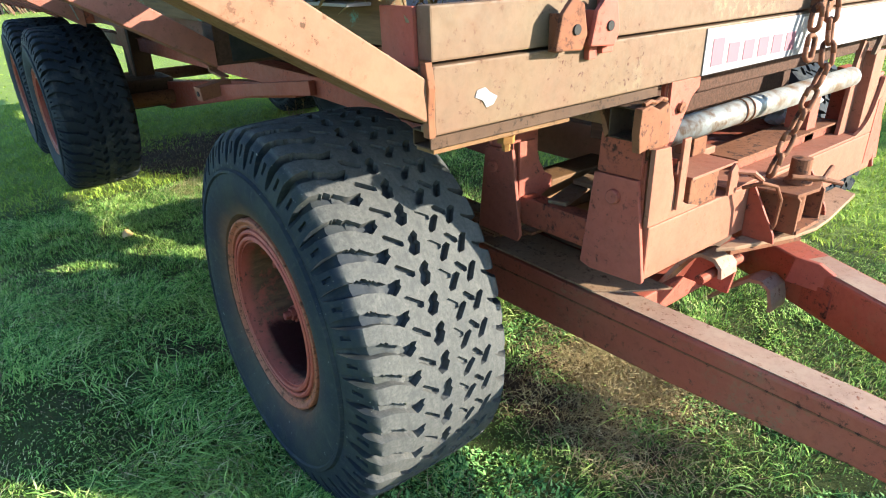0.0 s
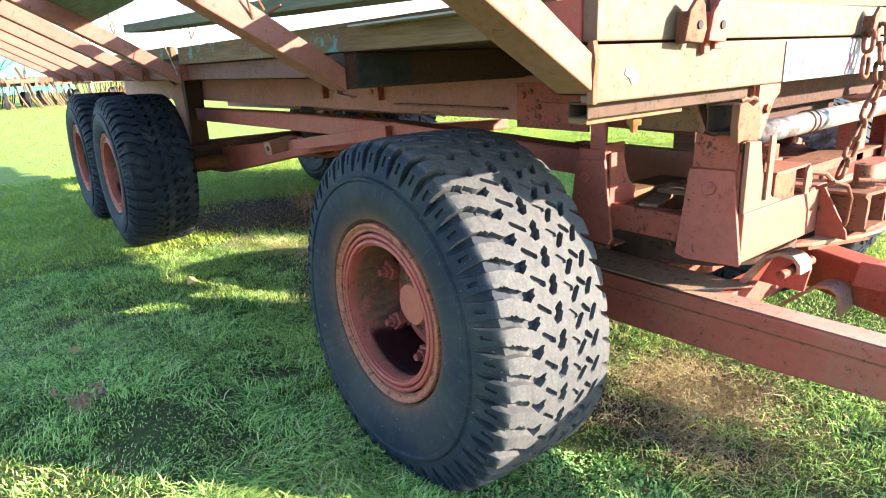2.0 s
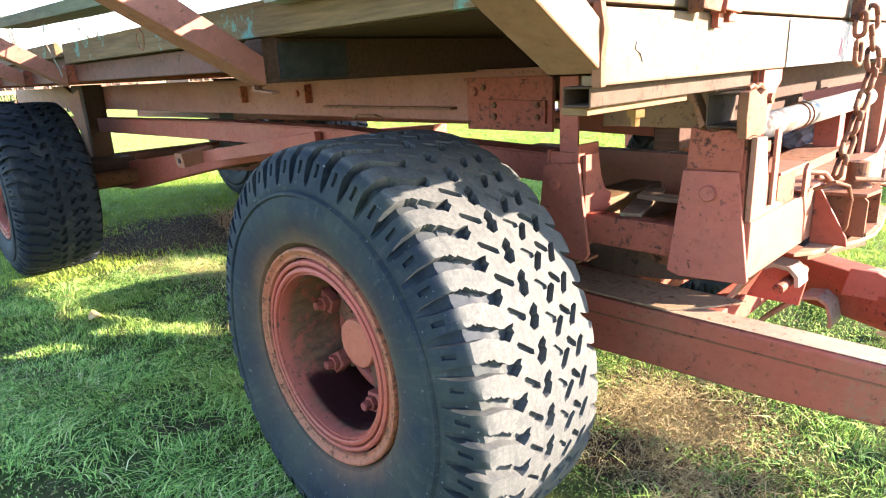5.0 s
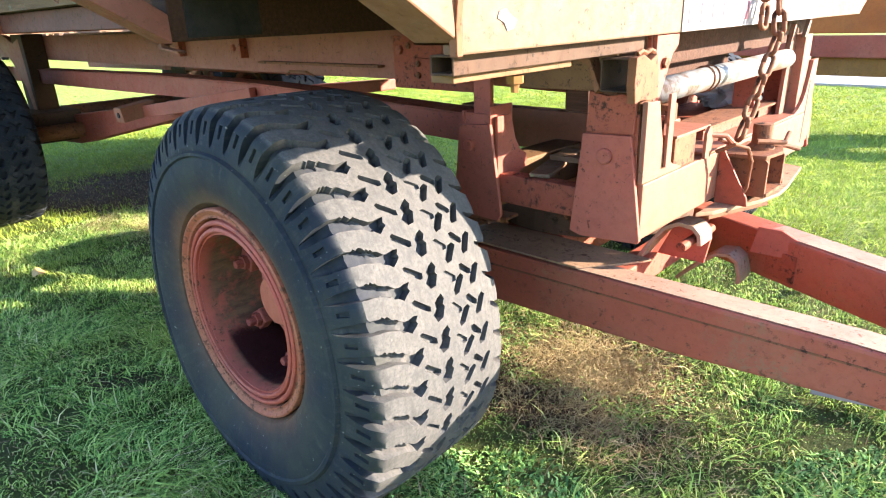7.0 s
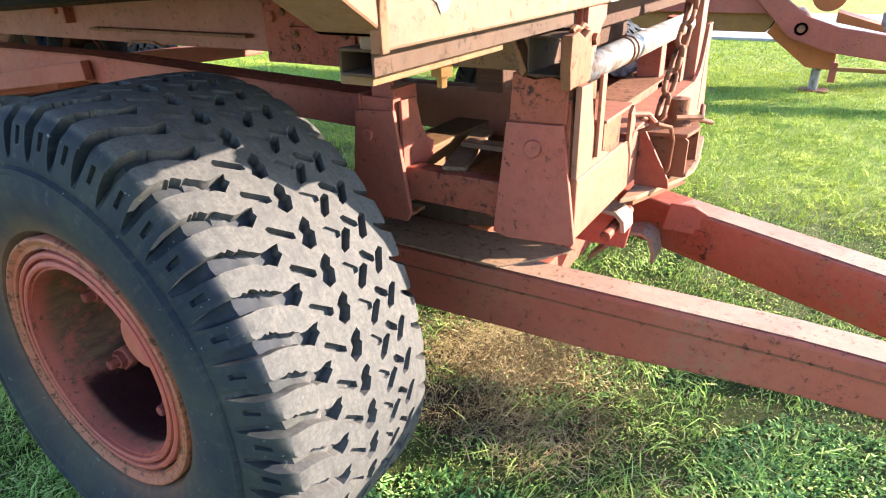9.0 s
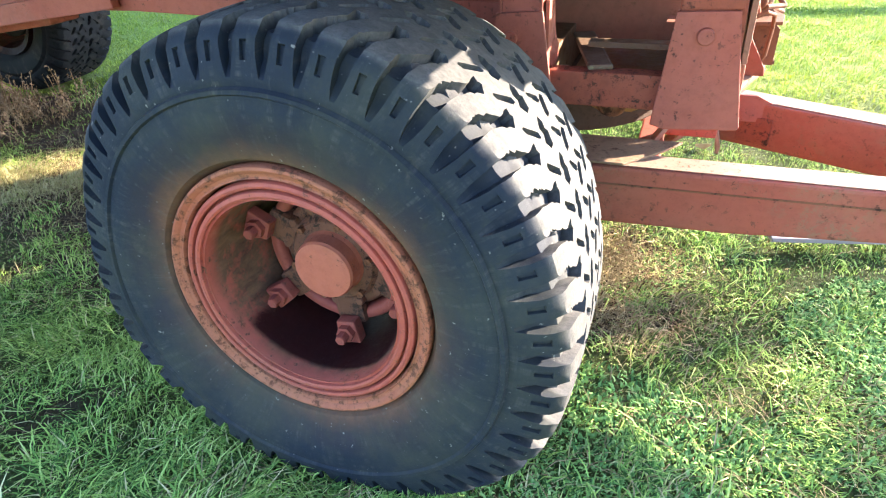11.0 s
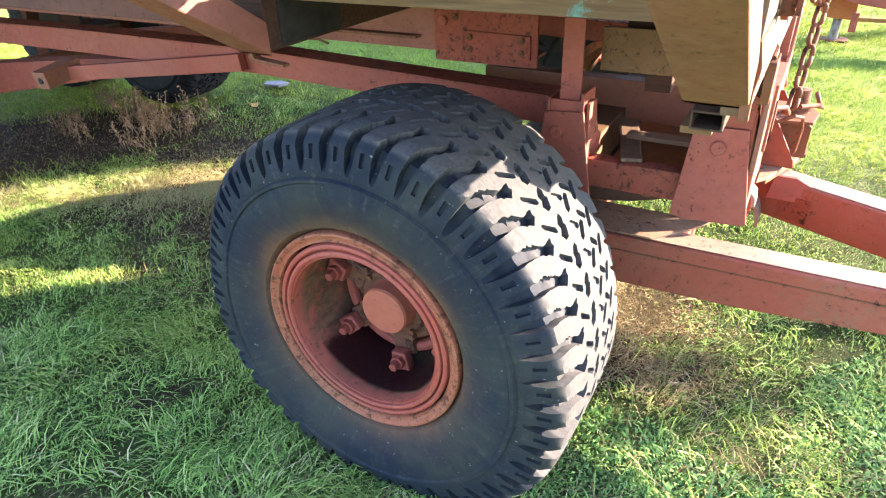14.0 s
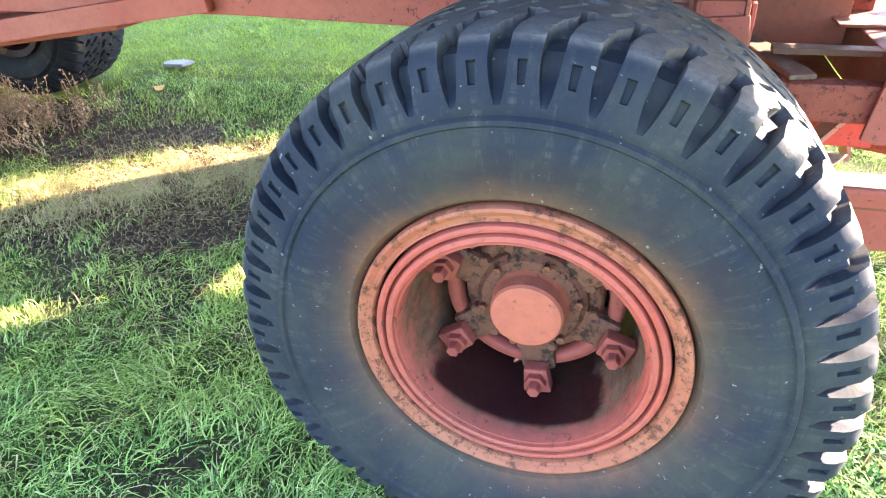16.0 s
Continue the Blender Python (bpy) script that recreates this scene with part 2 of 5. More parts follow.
# pale wear fades with depth; the shade inside pits is put in too
crown = mix(nt, 1.0, ramp(nt, rad, [(0.564, (0.1,) * 3), (0.584, (1, 1, 1))]), ramp(nt, across2.outputs[0], [(0.220, (1, 1, 1)), (0.228, (0, 0, 0))]), "MULTIPLY")
speck = noise_tex(nt, 120.0, 9, 0.75)
scuff = noise_tex(nt, 16.0, 9, 0.7, stretch=(1, 4, 1))
worn = mix(nt, ramp(nt, speck, [(0.35, (0, 0, 0)), (0.65, (1, 1, 1))]), (0.118, 0.112, 0.104), (0.054, 0.053, 0.053))
worn = mix(nt, ramp(nt, scuff, [(0.45, (0, 0, 0)), (0.66, (0.6,) * 3)]), worn, (0.055, 0.053, 0.052))
c = mix(nt, mix(nt, 1.0, crown, ramp(nt, fine, [(0.2, (0.5,) * 3), (0.6, (1,) * 3)]), "MULTIPLY"), c, worn)
mud = ramp(nt, noise_tex(nt, 7.0, 10, 0.75), [(0.60, (0, 0, 0)), (0.72, (0.35,) * 3)])
c = mix(nt, mud, c, (0.10, 0.085, 0.065))
nt.links.new(c, b.inputs["Base Color"])
bump(nt, b, mix(nt, 0.5, fine, speck), 0.45, 0.003)
TYRE = m


# the other tyres: black rubber, dusty in patches, not worn pale; shade put into the colour
m, nt, b = material("shaded_black_rubber", 0.7)
b.inputs["Specular IOR Level"].default_value = 0.14
c = mix(nt, noise_tex(nt, 5.0, 7, 0.65), (0.006, 0.008, 0.013), (0.026, 0.029, 0.036))
c = mix(nt, ramp(nt, noise_tex(nt, 8.0, 10, 0.75), [(0.52, (0, 0, 0)), (0.70, (0.6,) * 3)]), c, (0.085, 0.08, 0.072))
nt.links.new(c, b.inputs["Base Color"])
bump(nt, b, noise_tex(nt, 60.0, 6, 0.7), 0.4, 0.003)
TYRE_SHADED = m


def simple(name, col, col2, scale=20.0, rough=0.8, metal=0.0):
    m, nt, b = material(name, rough, metal)
    f = noise_tex(nt, scale, 7, 0.65)
    nt.links.new(mix(nt, ramp(nt, f, [(0.3, (0, 0, 0)), (0.7, (1, 1, 1))]), col, col2), b.inputs["Base Color"])
    bump(nt, b, f, 0.3, 0.004)
    return m


FLAT_BLACK = simple("flat_black", (0.012, 0.012, 0.012), (0.035, 0.03, 0.028), 30)
ROADM = simple("road_surface", (0.30, 0.30, 0.31), (0.38, 0.38, 0.38), 8)
STRAW = simple("straw", (0.30, 0.22, 0.10), (0.16, 0.11, 0.05), 40)
TEAL = simple("teal_sheet", (0.07, 0.21, 0.18), (0.10, 0.25, 0.215), 2)


# ---------------------------------------------------------------- mesh helpers
def part(name, bm, mat, parent=None, label="", smooth=False):
    me = bpy.data.meshes.new(name)
    bmesh.ops.recalc_face_normals(bm, faces=bm.faces)
    bm.to_mesh(me)
    bm.free()
    if smooth:
        me.polygons.foreach_set("use_smooth", [True] * len(me.polygons))
    me.materials.append(mat)
    ob = new(name, me)
    ob.parent = parent
    if label:
        tagged(ob, label)
    return ob


def thing(name, label, category, at=(0, 0, 0), group="", kind=""):
    ob = new(name)
    ob.location = at
    return tagged(ob, label, category, group, kind)


def prism(poly, axis, a, b, bevel=0.004, bm=None):
    """A polygon pushed from a to b along an axis; poly in the other two axes, in their order."""
    bm2 = bmesh.new()
    vs = []
    for d in (a, b):
        row = []
        for u, v in poly:
            p = {"x": (d, u, v), "y": (u, d, v), "z": (u, v, d)}[axis]
            row.append(bm2.verts.new(p))
        vs.append(row)
    n = len(poly)
    bm2.faces.new(vs[0])
    bm2.faces.new(vs[1][::-1])
    for i in range(n):
        bm2.faces.new((vs[0][i], vs[0][(i + 1) % n], vs[1][(i + 1) % n], vs[1][i]))
    bmesh.ops.recalc_face_normals(bm2, faces=bm2.faces)
    if bevel:
        bmesh.ops.bevel(bm2, geom=bm2.edges[:], offset=bevel, segments=2, affect="EDGES", profile=0.6, clamp_overlap=True)
    if bm is None:
        return bm2
    return join(bm, bm2)


def join(bm, other):
    me = bpy.data.meshes.new("tmp")
    other.to_mesh(me)
    other.free()
    bm.from_mesh(me)
    bpy.data.meshes.remove(me)
    return bm


def box(x0, x1, y0, y1, z0, z1, bevel=0.004, bm=None):
    return prism([(x0, y0), (x1, y0), (x1, y1), (x0, y1)], "z", z0, z1, bevel, bm)


def beam(p, q, w, h, bevel=0.006, up=(0, 0, 1), wall=0.0, bm=None):
    """A straight bar from p to q, w wide and h high (w across, h along up); with a wall it is a hollow tube."""
    p, q = Vector(p), Vector(q)
    d = (q - p)
    L = d.length
    d.normalize()
    side = d.cross(Vector(up)).normalized()
    upv = side.cross(d)
    if wall:
        b2 = bmesh.new()
        for sx, wx, sz, wz in ((-1, wall, 0, h), (1, wall, 0, h), (0, w - 2 * wall, -1, wall), (0, w - 2 * wall, 1, wall)):
            cx, cz = sx * (w - wall) / 2, sz * (h - wall) / 2
            box(0, L, cx - wx / 2, cx + wx / 2, cz - wz / 2, cz + wz / 2, 0.0, b2)
    else:
        b2 = box(0, L, -w / 2, w / 2, -h / 2, h / 2, bevel)
    M = Matrix((d, -side, upv)).transposed().to_4x4()
    M.translation = p
    bmesh.ops.transform(b2, matrix=M, verts=b2.verts)
    if bm is None:
        return b2
    return join(bm, b2)


def tube_y(x0, x1, z0, z1, y0, y1, wall):
    """A rectangular tube along y, open at both ends, in one piece."""
    bm = bmesh.new()
    loops = []
    for y in (y0, y1):
        for w in (0.0, wall):
            loops.append([bm.verts.new(p) for p in ((x0 + w, y, z0 + w), (x1 - w, y, z0 + w), (x1 - w, y, z1 - w), (x0 + w, y, z1 - w))])
    for p, q in ((0, 1), (2, 3), (0, 2), (1, 3)):
        for i in range(4):
            bm.faces.new((loops[p][i], loops[p][(i + 1) % 4], loops[q][(i + 1) % 4], loops[q][i]))
    bmesh.ops.bevel(bm, geom=bm.edges[:], offset=min(wall * 0.4, 0.003), segments=1, affect="EDGES", clamp_overlap=True)
    return bm


def rod(points, r, n=12, bm=None):
    """A round bar along a line of points."""
    bm = bm or bmesh.new()
    pts = [Vector(p) for p in points]
    rings = []
    ref = Vector((0.13, 0.31, 0.94))
    for i, p in enumerate(pts):
        d = (pts[min(i + 1, len(pts) - 1)] - pts[max(i - 1, 0)]).normalized()
        s = d.cross(ref).normalized()
        u = s.cross(d)
        rings.append([bm.verts.new(p + r * (math.cos(a) * s + math.sin(a) * u)) for a in (2 * math.pi * k / n for k in range(n))])
    for a, b2 in zip(rings, rings[1:]):
        for k in range(n):
            bm.faces.new((a[k], a[(k + 1) % n], b2[(k + 1) % n], b2[k]))
    bm.faces.new(rings[0][::-1])
    bm.faces.new(rings[-1])
    return bm


def lathe(profile, n=96, closed=False, bm=None):
    """(y, radius) turned round the y axis."""
    bm = bm or bmesh.new()
    rings = []
    for y, r in profile:
        rings.append([bm.verts.new((r * math.cos(a), y, r * math.sin(a))) for a in (2 * math.pi * k / n for k in range(n))])
    pairs = list(zip(rings, rings[1:])) + ([(rings[-1], rings[0])] if closed else [])
    for a, b2 in pairs:
        for k in range(n):
            bm.faces.new((a[k], a[(k + 1) % n], b2[(k + 1) % n], b2[k]))
    return bm


# ---------------------------------------------------------------- ground
def terrain(x, y):
    near = max(0.0, min(1.0, (0.15 - y) / 1.0))
    near = near * near * (3 - 2 * near)
    fade = max(0.0, min(1.0, (x + 2.6) / 1.6))
    low = max(0.0, 1 - ((y - 1.4) / 1.6) ** 2) * max(0.0, 1 - (x / 3.0) ** 2)
    n = noise.noise((x * 0.7, y * 0.7, 3.1)) * 0.02 + noise.noise((x * 2.6, y * 2.6, 7.7)) * 0.008
    far = max(0.0, min(1.0, 1 - (math.hypot(x, y) - 12) / 20))
    rear = max(0.0, min(1.0, (-1.2 - x) / 3.2))
    return (0.13 * near * fade - 0.055 * low + n) * far - 0.02 - 0.015 * rear


m, nt, b = material("turf_soil", 0.95)
geo = nt.nodes.new("ShaderNodeNewGeometry").outputs["Position"]
n1 = noise_tex(nt, 1.3, 6, 0.65, vec=geo)
n2 = noise_tex(nt, 14.0, 9, 0.75, vec=geo)
grassc = mix(nt, n2, (0.020, 0.024, 0.010), (0.13, 0.16, 0.036))
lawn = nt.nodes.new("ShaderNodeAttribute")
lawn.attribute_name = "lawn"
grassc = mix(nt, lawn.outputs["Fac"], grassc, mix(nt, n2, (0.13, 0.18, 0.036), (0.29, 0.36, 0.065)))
dry = mix(nt, n2, (0.12, 0.085, 0.045), (0.26, 0.20, 0.10))
c = mix(nt, ramp(nt, n1, [(0.57, (0, 0, 0)), (0.75, (1, 1, 1))]), grassc, dry)
at = nt.nodes.new("ShaderNodeAttribute")
at.attribute_name = "soil"
add = nt.nodes.new("ShaderNodeMath")
add.operation = "MULTIPLY_ADD"
nt.links.new(n1, add.inputs[0])
add.inputs[1].default_value = 0.5
nt.links.new(at.outputs["Fac"], add.inputs[2])
earth = mix(nt, ramp(nt, n2, [(0.30, (0, 0, 0)), (0.70, (1, 1, 1))]), (0.016, 0.010, 0.007), (0.11, 0.064, 0.038))
c = mix(nt, ramp(nt, add.outputs[0], [(0.42, (0, 0, 0)), (0.72, (1, 1, 1))]), c, earth)
nt.links.new(c, b.inputs["Base Color"])
bump(nt, b, n2, 1.0, 0.05)
TURF = m

bm = bmesh.new()
axis_x = [-400, -220, -120, -70, -45, -30, -22, -16, -12] + [-10 + 0.125 * i for i in range(104)] + [3.2, 4, 5, 7, 10, 15, 25, 45, 90, 200, 400]
axis_y = [-400, -200, -90, -45, -25, -14, -8, -5, -3.5] + [-2.5 + 0.125 * i for i in range(72)] + [6.7, 7.5, 8.5, 10, 12, 15, 20, 30, 50, 90, 200, 400]
grid = [[bm.verts.new((x, y, terrain(x, y))) for y in axis_y] for x in axis_x]
for i in range(len(axis_x) - 1):
    for j in range(len(axis_y) - 1):
        bm.faces.new((grid[i][j], grid[i + 1][j], grid[i + 1][j + 1], grid[i][j + 1]))
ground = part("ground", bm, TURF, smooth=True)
tagged(ground, "grassy field with bare muddy patches under the trailer", "ground", kind="structure")

# ---------------------------------------------------------------- wheels
LUGS = 45
R_TOP = 0.597
PITCH = 360.0 / LUGS
# the tread's section, outer half: across the wheel, radius
SECTION = [(0.0255, 0.474), (0.0225, 0.484), (0.0225, 0.490), (0.0295, 0.520), (0.0385, 0.548), (0.0475, 0.568), (0.056, 0.580), (0.066, 0.5865),
           (0.080, 0.5900), (0.105, 0.5930), (0.140, 0.5950), (0.185, 0.5965), (0.235, 0.597), (0.285, 0.597)]
SECTION += [(0.57 - y, r) for y, r in reversed(SECTION[:-1])]
ARC = [0.0]
for (ya, ra), (yb, rb) in zip(SECTION, SECTION[1:]):
    ARC.append(ARC[-1] + math.hypot(yb - ya, rb - ra))


def arc_at(y):
    """Length along the section to where it crosses y on the crown."""
    for i in range(6, len(SECTION) - 7):
        if SECTION[i][0] <= y <= SECTION[i + 1][0]:
            f = (y - SECTION[i][0]) / (SECTION[i + 1][0] - SECTION[i][0])
            return ARC[i] + f * (ARC[i + 1] - ARC[i])
    return ARC[-1]


def section_at(u):
    """Place and outward direction on the section."""
    i = max(0, min(len(ARC) - 2, next((k for k in range(len(ARC) - 1) if u <= ARC[k + 1]), len(ARC) - 2)))
    f = max(0.0, min(1.0, (u - ARC[i]) / (ARC[i + 1] - ARC[i])))
    p = Vector(SECTION[i]).lerp(Vector(SECTION[i + 1]), f)

    def slope(k):
        q = Vector(SECTION[min(k + 1, len(SECTION) - 1)]) - Vector(SECTION[max(k - 1, 0)])
        return Vector((-q.y, q.x)).normalized()
    return p, slope(i).lerp(slope(i + 1), f).normalized()


# pits in the worn crown: depth, then corners (across, degrees)
PITS = [
    (0.013, [(0.197, 23.2), (0.206, 23.5), (0.250, 20.4), (0.249, 19.3), (0.238, 19.3), (0.199, 22.0)]),
    (0.019, [(0.291, 22.3), (0.297, 20.9), (0.290, 19.6), (0.296, 18.8), (0.284, 16.4), (0.264, 16.1), (0.253, 17.9), (0.266, 19.2), (0.264, 20.5), (0.276, 21.6)]),
    (0.006, [(0.318, 18.8), (0.328, 18.8), (0.354, 16.7), (0.353, 15.6), (0.340, 15.6), (0.318, 17.6)]),
    (0.017, [(0.375, 16.8), (0.384, 16.0), (0.356, 12.5), (0.339, 12.2), (0.336, 13.4), (0.359, 16.2)]),
    (0.013, [(0.376, 11.0), (0.387, 11.1), (0.413, 8.8), (0.411, 7.7), (0.401, 7.8), (0.375, 9.8)]),
    (0.017, [(0.437, 9.9), (0.447, 9.2), (0.422, 5.2), (0.403, 4.9), (0.400, 6.0), (0.422, 9.2)]),
]
# where one pitch of the tread ends and the next begins
BORDER = [(0.0, 23.5), (0.06, 23.5), (0.09, 24.1), (0.13, 24.4), (0.15, 23.7), (0.176, 22.0), (0.20, 20.4), (0.25, 16.0), (0.27, 14.8), (0.294, 14.9), (0.318, 13.5), (0.345, 11.0),
          (0.352, 10.8), (0.375, 8.9), (0.38, 8.5), (0.399, 5.2), (0.405, 4.1), (0.424, 4.0), (0.444, 3.5), (0.453, 2.5), (0.475, 1.2), (0.50, -1.0), (0.60, -1.0)]


def border(y):
    for (ya, a), (yb, c) in zip(BORDER, BORDER[1:]):
        if ya <= y <= yb:
            return a + (c - a) * (y - ya) / (yb - ya)
    return BORDER[-1][1]


def tread_pitch(bm, k, rng):
    """One pitch of worn tread: a sheet with shoulder slots, pits and block pockets sunk into it."""
    edge0, edge1, total = arc_at(0.067), arc_at(0.503), ARC[-1]
    scale = math.radians(1) * R_TOP
    stations = [0.0, 0.006, 0.016, 0.03, 0.046, 0.064, 0.082, 0.096] + [edge0 + (edge1 - edge0) * i / 22 for i in range(23)]
    stations += [total - v for v in (0.096, 0.082, 0.064, 0.046, 0.03, 0.016, 0.006, 0.0)]
    stations = sorted(set(round(v, 5) for v in stations))
    cut = [(v, border(section_at(v)[0].x)) for v in stations]
    pts, edges, faces = [], [], []

    def loop(corners):
        i0 = len(pts)
        pts.extend(Vector((u, a * scale)) for u, a in corners)
        n = len(corners)
        edges.extend((i0 + i, i0 + (i + 1) % n) for i in range(n))
        faces.append([i0 + i for i in range(n)])

    loop(cut + [(u, a + PITCH) for u, a in reversed(cut)])
    holes = []

    def sink(corners, depth, shrink):
        n = len(corners)
        if sum(corners[i - 1][0] * corners[i][1] - corners[i][0] * corners[i - 1][1] for i in range(n)) < 0:
            corners = corners[::-1]
        loop(corners)
        holes.append((depth, shrink, (sum(c[0] for c in corners) / n, sum(c[1] for c in corners) / n)))

    def j(m):
        return rng.uniform(-m, m)

    # outer shoulder slot: up the flank, over the edge and in across the crown, with a torn upper lip
    low = [(0.022, 29.0), (0.04, 28.5), (0.06, 28.2), (0.078, 28.0), (0.092, 28.0)] + [(arc_at(y), a + j(0.12)) for y, a in ((0.072, 27.7), (0.082, 27.6), (0.095, 27.5), (0.108, 27.3), (0.122, 26.9), (0.138, 26.4), (0.146, 26.1), (0.152, 25.5))]
    low += [(arc_at(y) + j(0.001), a + j(0.12)) for y, a in ((0.162, 25.3), (0.176, 24.3), (0.188, 25.0), (0.200, 25.9), (0.196, 26.7), (0.203, 27.9), (0.190, 28.0), (0.172, 27.6))]
    top = [(0.022, 30.1), (0.04, 30.6), (0.06, 30.95), (0.078, 31.1), (0.092, 31.1)] + [(arc_at(y), a + j(0.12)) for y, a in ((0.072, 31.05), (0.082, 30.95))]
    y = 0.090
    while y < 0.150:
        base = 30.7 - max(0.0, y - 0.102) * 46
        top.append((arc_at(y), base + rng.choice((-0.15, 0.0, 0.5, 0.25)) * (0.4 if y > 0.135 else 1)))
        y += rng.uniform(0.0035, 0.006)
    top.append((arc_at(0.160), 27.75))

    def slot_depth(u):
        return max(0.0005, min(1.0, (u - 0.022) / 0.035)) * (0.026 if u < edge0 else (0.018 if 0.06 < u - edge0 < 0.088 else 0.026))
    sink(low + top[::-1], slot_depth, 0.0)
    # inner shoulder slot
    low = [(arc_at(y), a + j(0.15)) for y, a in ((0.455, 6.2), (0.470, 4.9), (0.485, 3.9), (0.498, 3.2))] + [(total - u, a) for u, a in ((0.092, 2.9), (0.07, 2.9), (0.04, 3.2), (0.022, 3.7))]
    top = [(arc_at(y), a + j(0.15)) for y, a in ((0.457, 6.7), (0.472, 6.2), (0.485, 5.8), (0.498, 5.5))] + [(total - u, a) for u, a in ((0.092, 5.4), (0.07, 5.4), (0.04, 5.2), (0.022, 4.8))]
    sink(low + top[::-1], lambda u: max(0.0005, min(1.0, (total - u - 0.022) / 0.035)) * 0.022, 0.0)
    for depth, corners in PITS:
        sink([(arc_at(y) + j(0.0012), a + j(0.13)) for y, a in corners], depth * rng.uniform(1.15, 1.45), 0.06)
    # pocket in the face of each shoulder block
    for mid, us in ((25.75, (0.052, 0.088)), (0.15, (total - 0.088, total - 0.052))):
        sink([(us[0], mid - 0.62), (us[1], mid - 0.75), (us[1], mid + 0.75), (us[0], mid + 0.62)], 0.009, 0.08)
    fixed = len(pts)
    for u, a in cut[1:-1]:
        for f in (2.0, 4.0, 6.0):
            q = Vector((u, (a + f) * scale))
            if min((q - p).length for p in pts[:fixed]) > 0.0035:
                pts.append(q)
    verts, _, tris, _, _, origin = delaunay_2d_cdt(pts, edges, faces, 1, 1e-6)
    turn = k * PITCH * math.radians(1)

    def put(u, sv, depth):
        p, nrm = section_at(u)
        an = sv / R_TOP + turn
        y, r = p.x - nrm.x * depth, p.y - nrm.y * depth
        return bm.verts.new((r * math.cos(an), y, r * math.sin(an)))

    up = {}
    down = {}
    rims = {}
    for tri, ids in zip(tris, origin):
        hole = max(ids) if ids else 0
        if not ids:
            continue
        row = []
        for i in tri:
            q = verts[i]
            if hole == 0:
                if i not in up:
                    up[i] = put(q.x, q.y, 0.0)
                row.append(up[i])
            else:
                depth, shrink, mid = holes[hole - 1]
                if (hole, i) not in down:
                    d = depth(q.x) if callable(depth) else depth
                    u2 = q.x + (mid[0] - q.x) * shrink
                    s2 = q.y + (mid[1] * scale - q.y) * shrink
                    down[(hole, i)] = put(u2, s2, d)
                row.append(down[(hole, i)])
        bm.faces.new(row)
        if hole:
            for e in range(3):
                p, q = tri[e], tri[(e + 1) % 3]
                key = (hole, min(p, q), max(p, q))
                rims[key] = rims.get(key, 0) + 1
    for (hole, p, q), n in rims.items():
        if n == 1:
            for i in (p, q):
                if i not in up:
                    up[i] = put(verts[i].x, verts[i].y, 0.0)
            bm.faces.new((up[p], up[q], down[(hole, q)], down[(hole, p)]))


def tyre_mesh():
    bm = lathe([(0.075, 0.315), (0.05, 0.325), (0.036, 0.335), (0.026, 0.36), (0.016, 0.40), (0.012, 0.44), (0.018, 0.464), (0.012, 0.468), (0.013, 0.476), (0.026, 0.481),
                (0.062, 0.500), (0.094, 0.522), (0.125, 0.545), (0.16, 0.565), (0.285, 0.570), (0.41, 0.565), (0.445, 0.545), (0.476, 0.522), (0.508, 0.500), (0.556, 0.45), (0.552, 0.40),
                (0.535, 0.35), (0.50, 0.315)], 126, closed=True)
    rng = random.Random(4)
    for k in range(LUGS):
        tread_pitch(bm, k, rng)
    bmesh.ops.rotate(bm, verts=bm.verts, cent=(0, 0, 0), matrix=Matrix.Rotation(radians(-3), 3, "Y"))
    bmesh.ops.remove_doubles(bm, verts=bm.verts, dist=0.00005)
    return bm


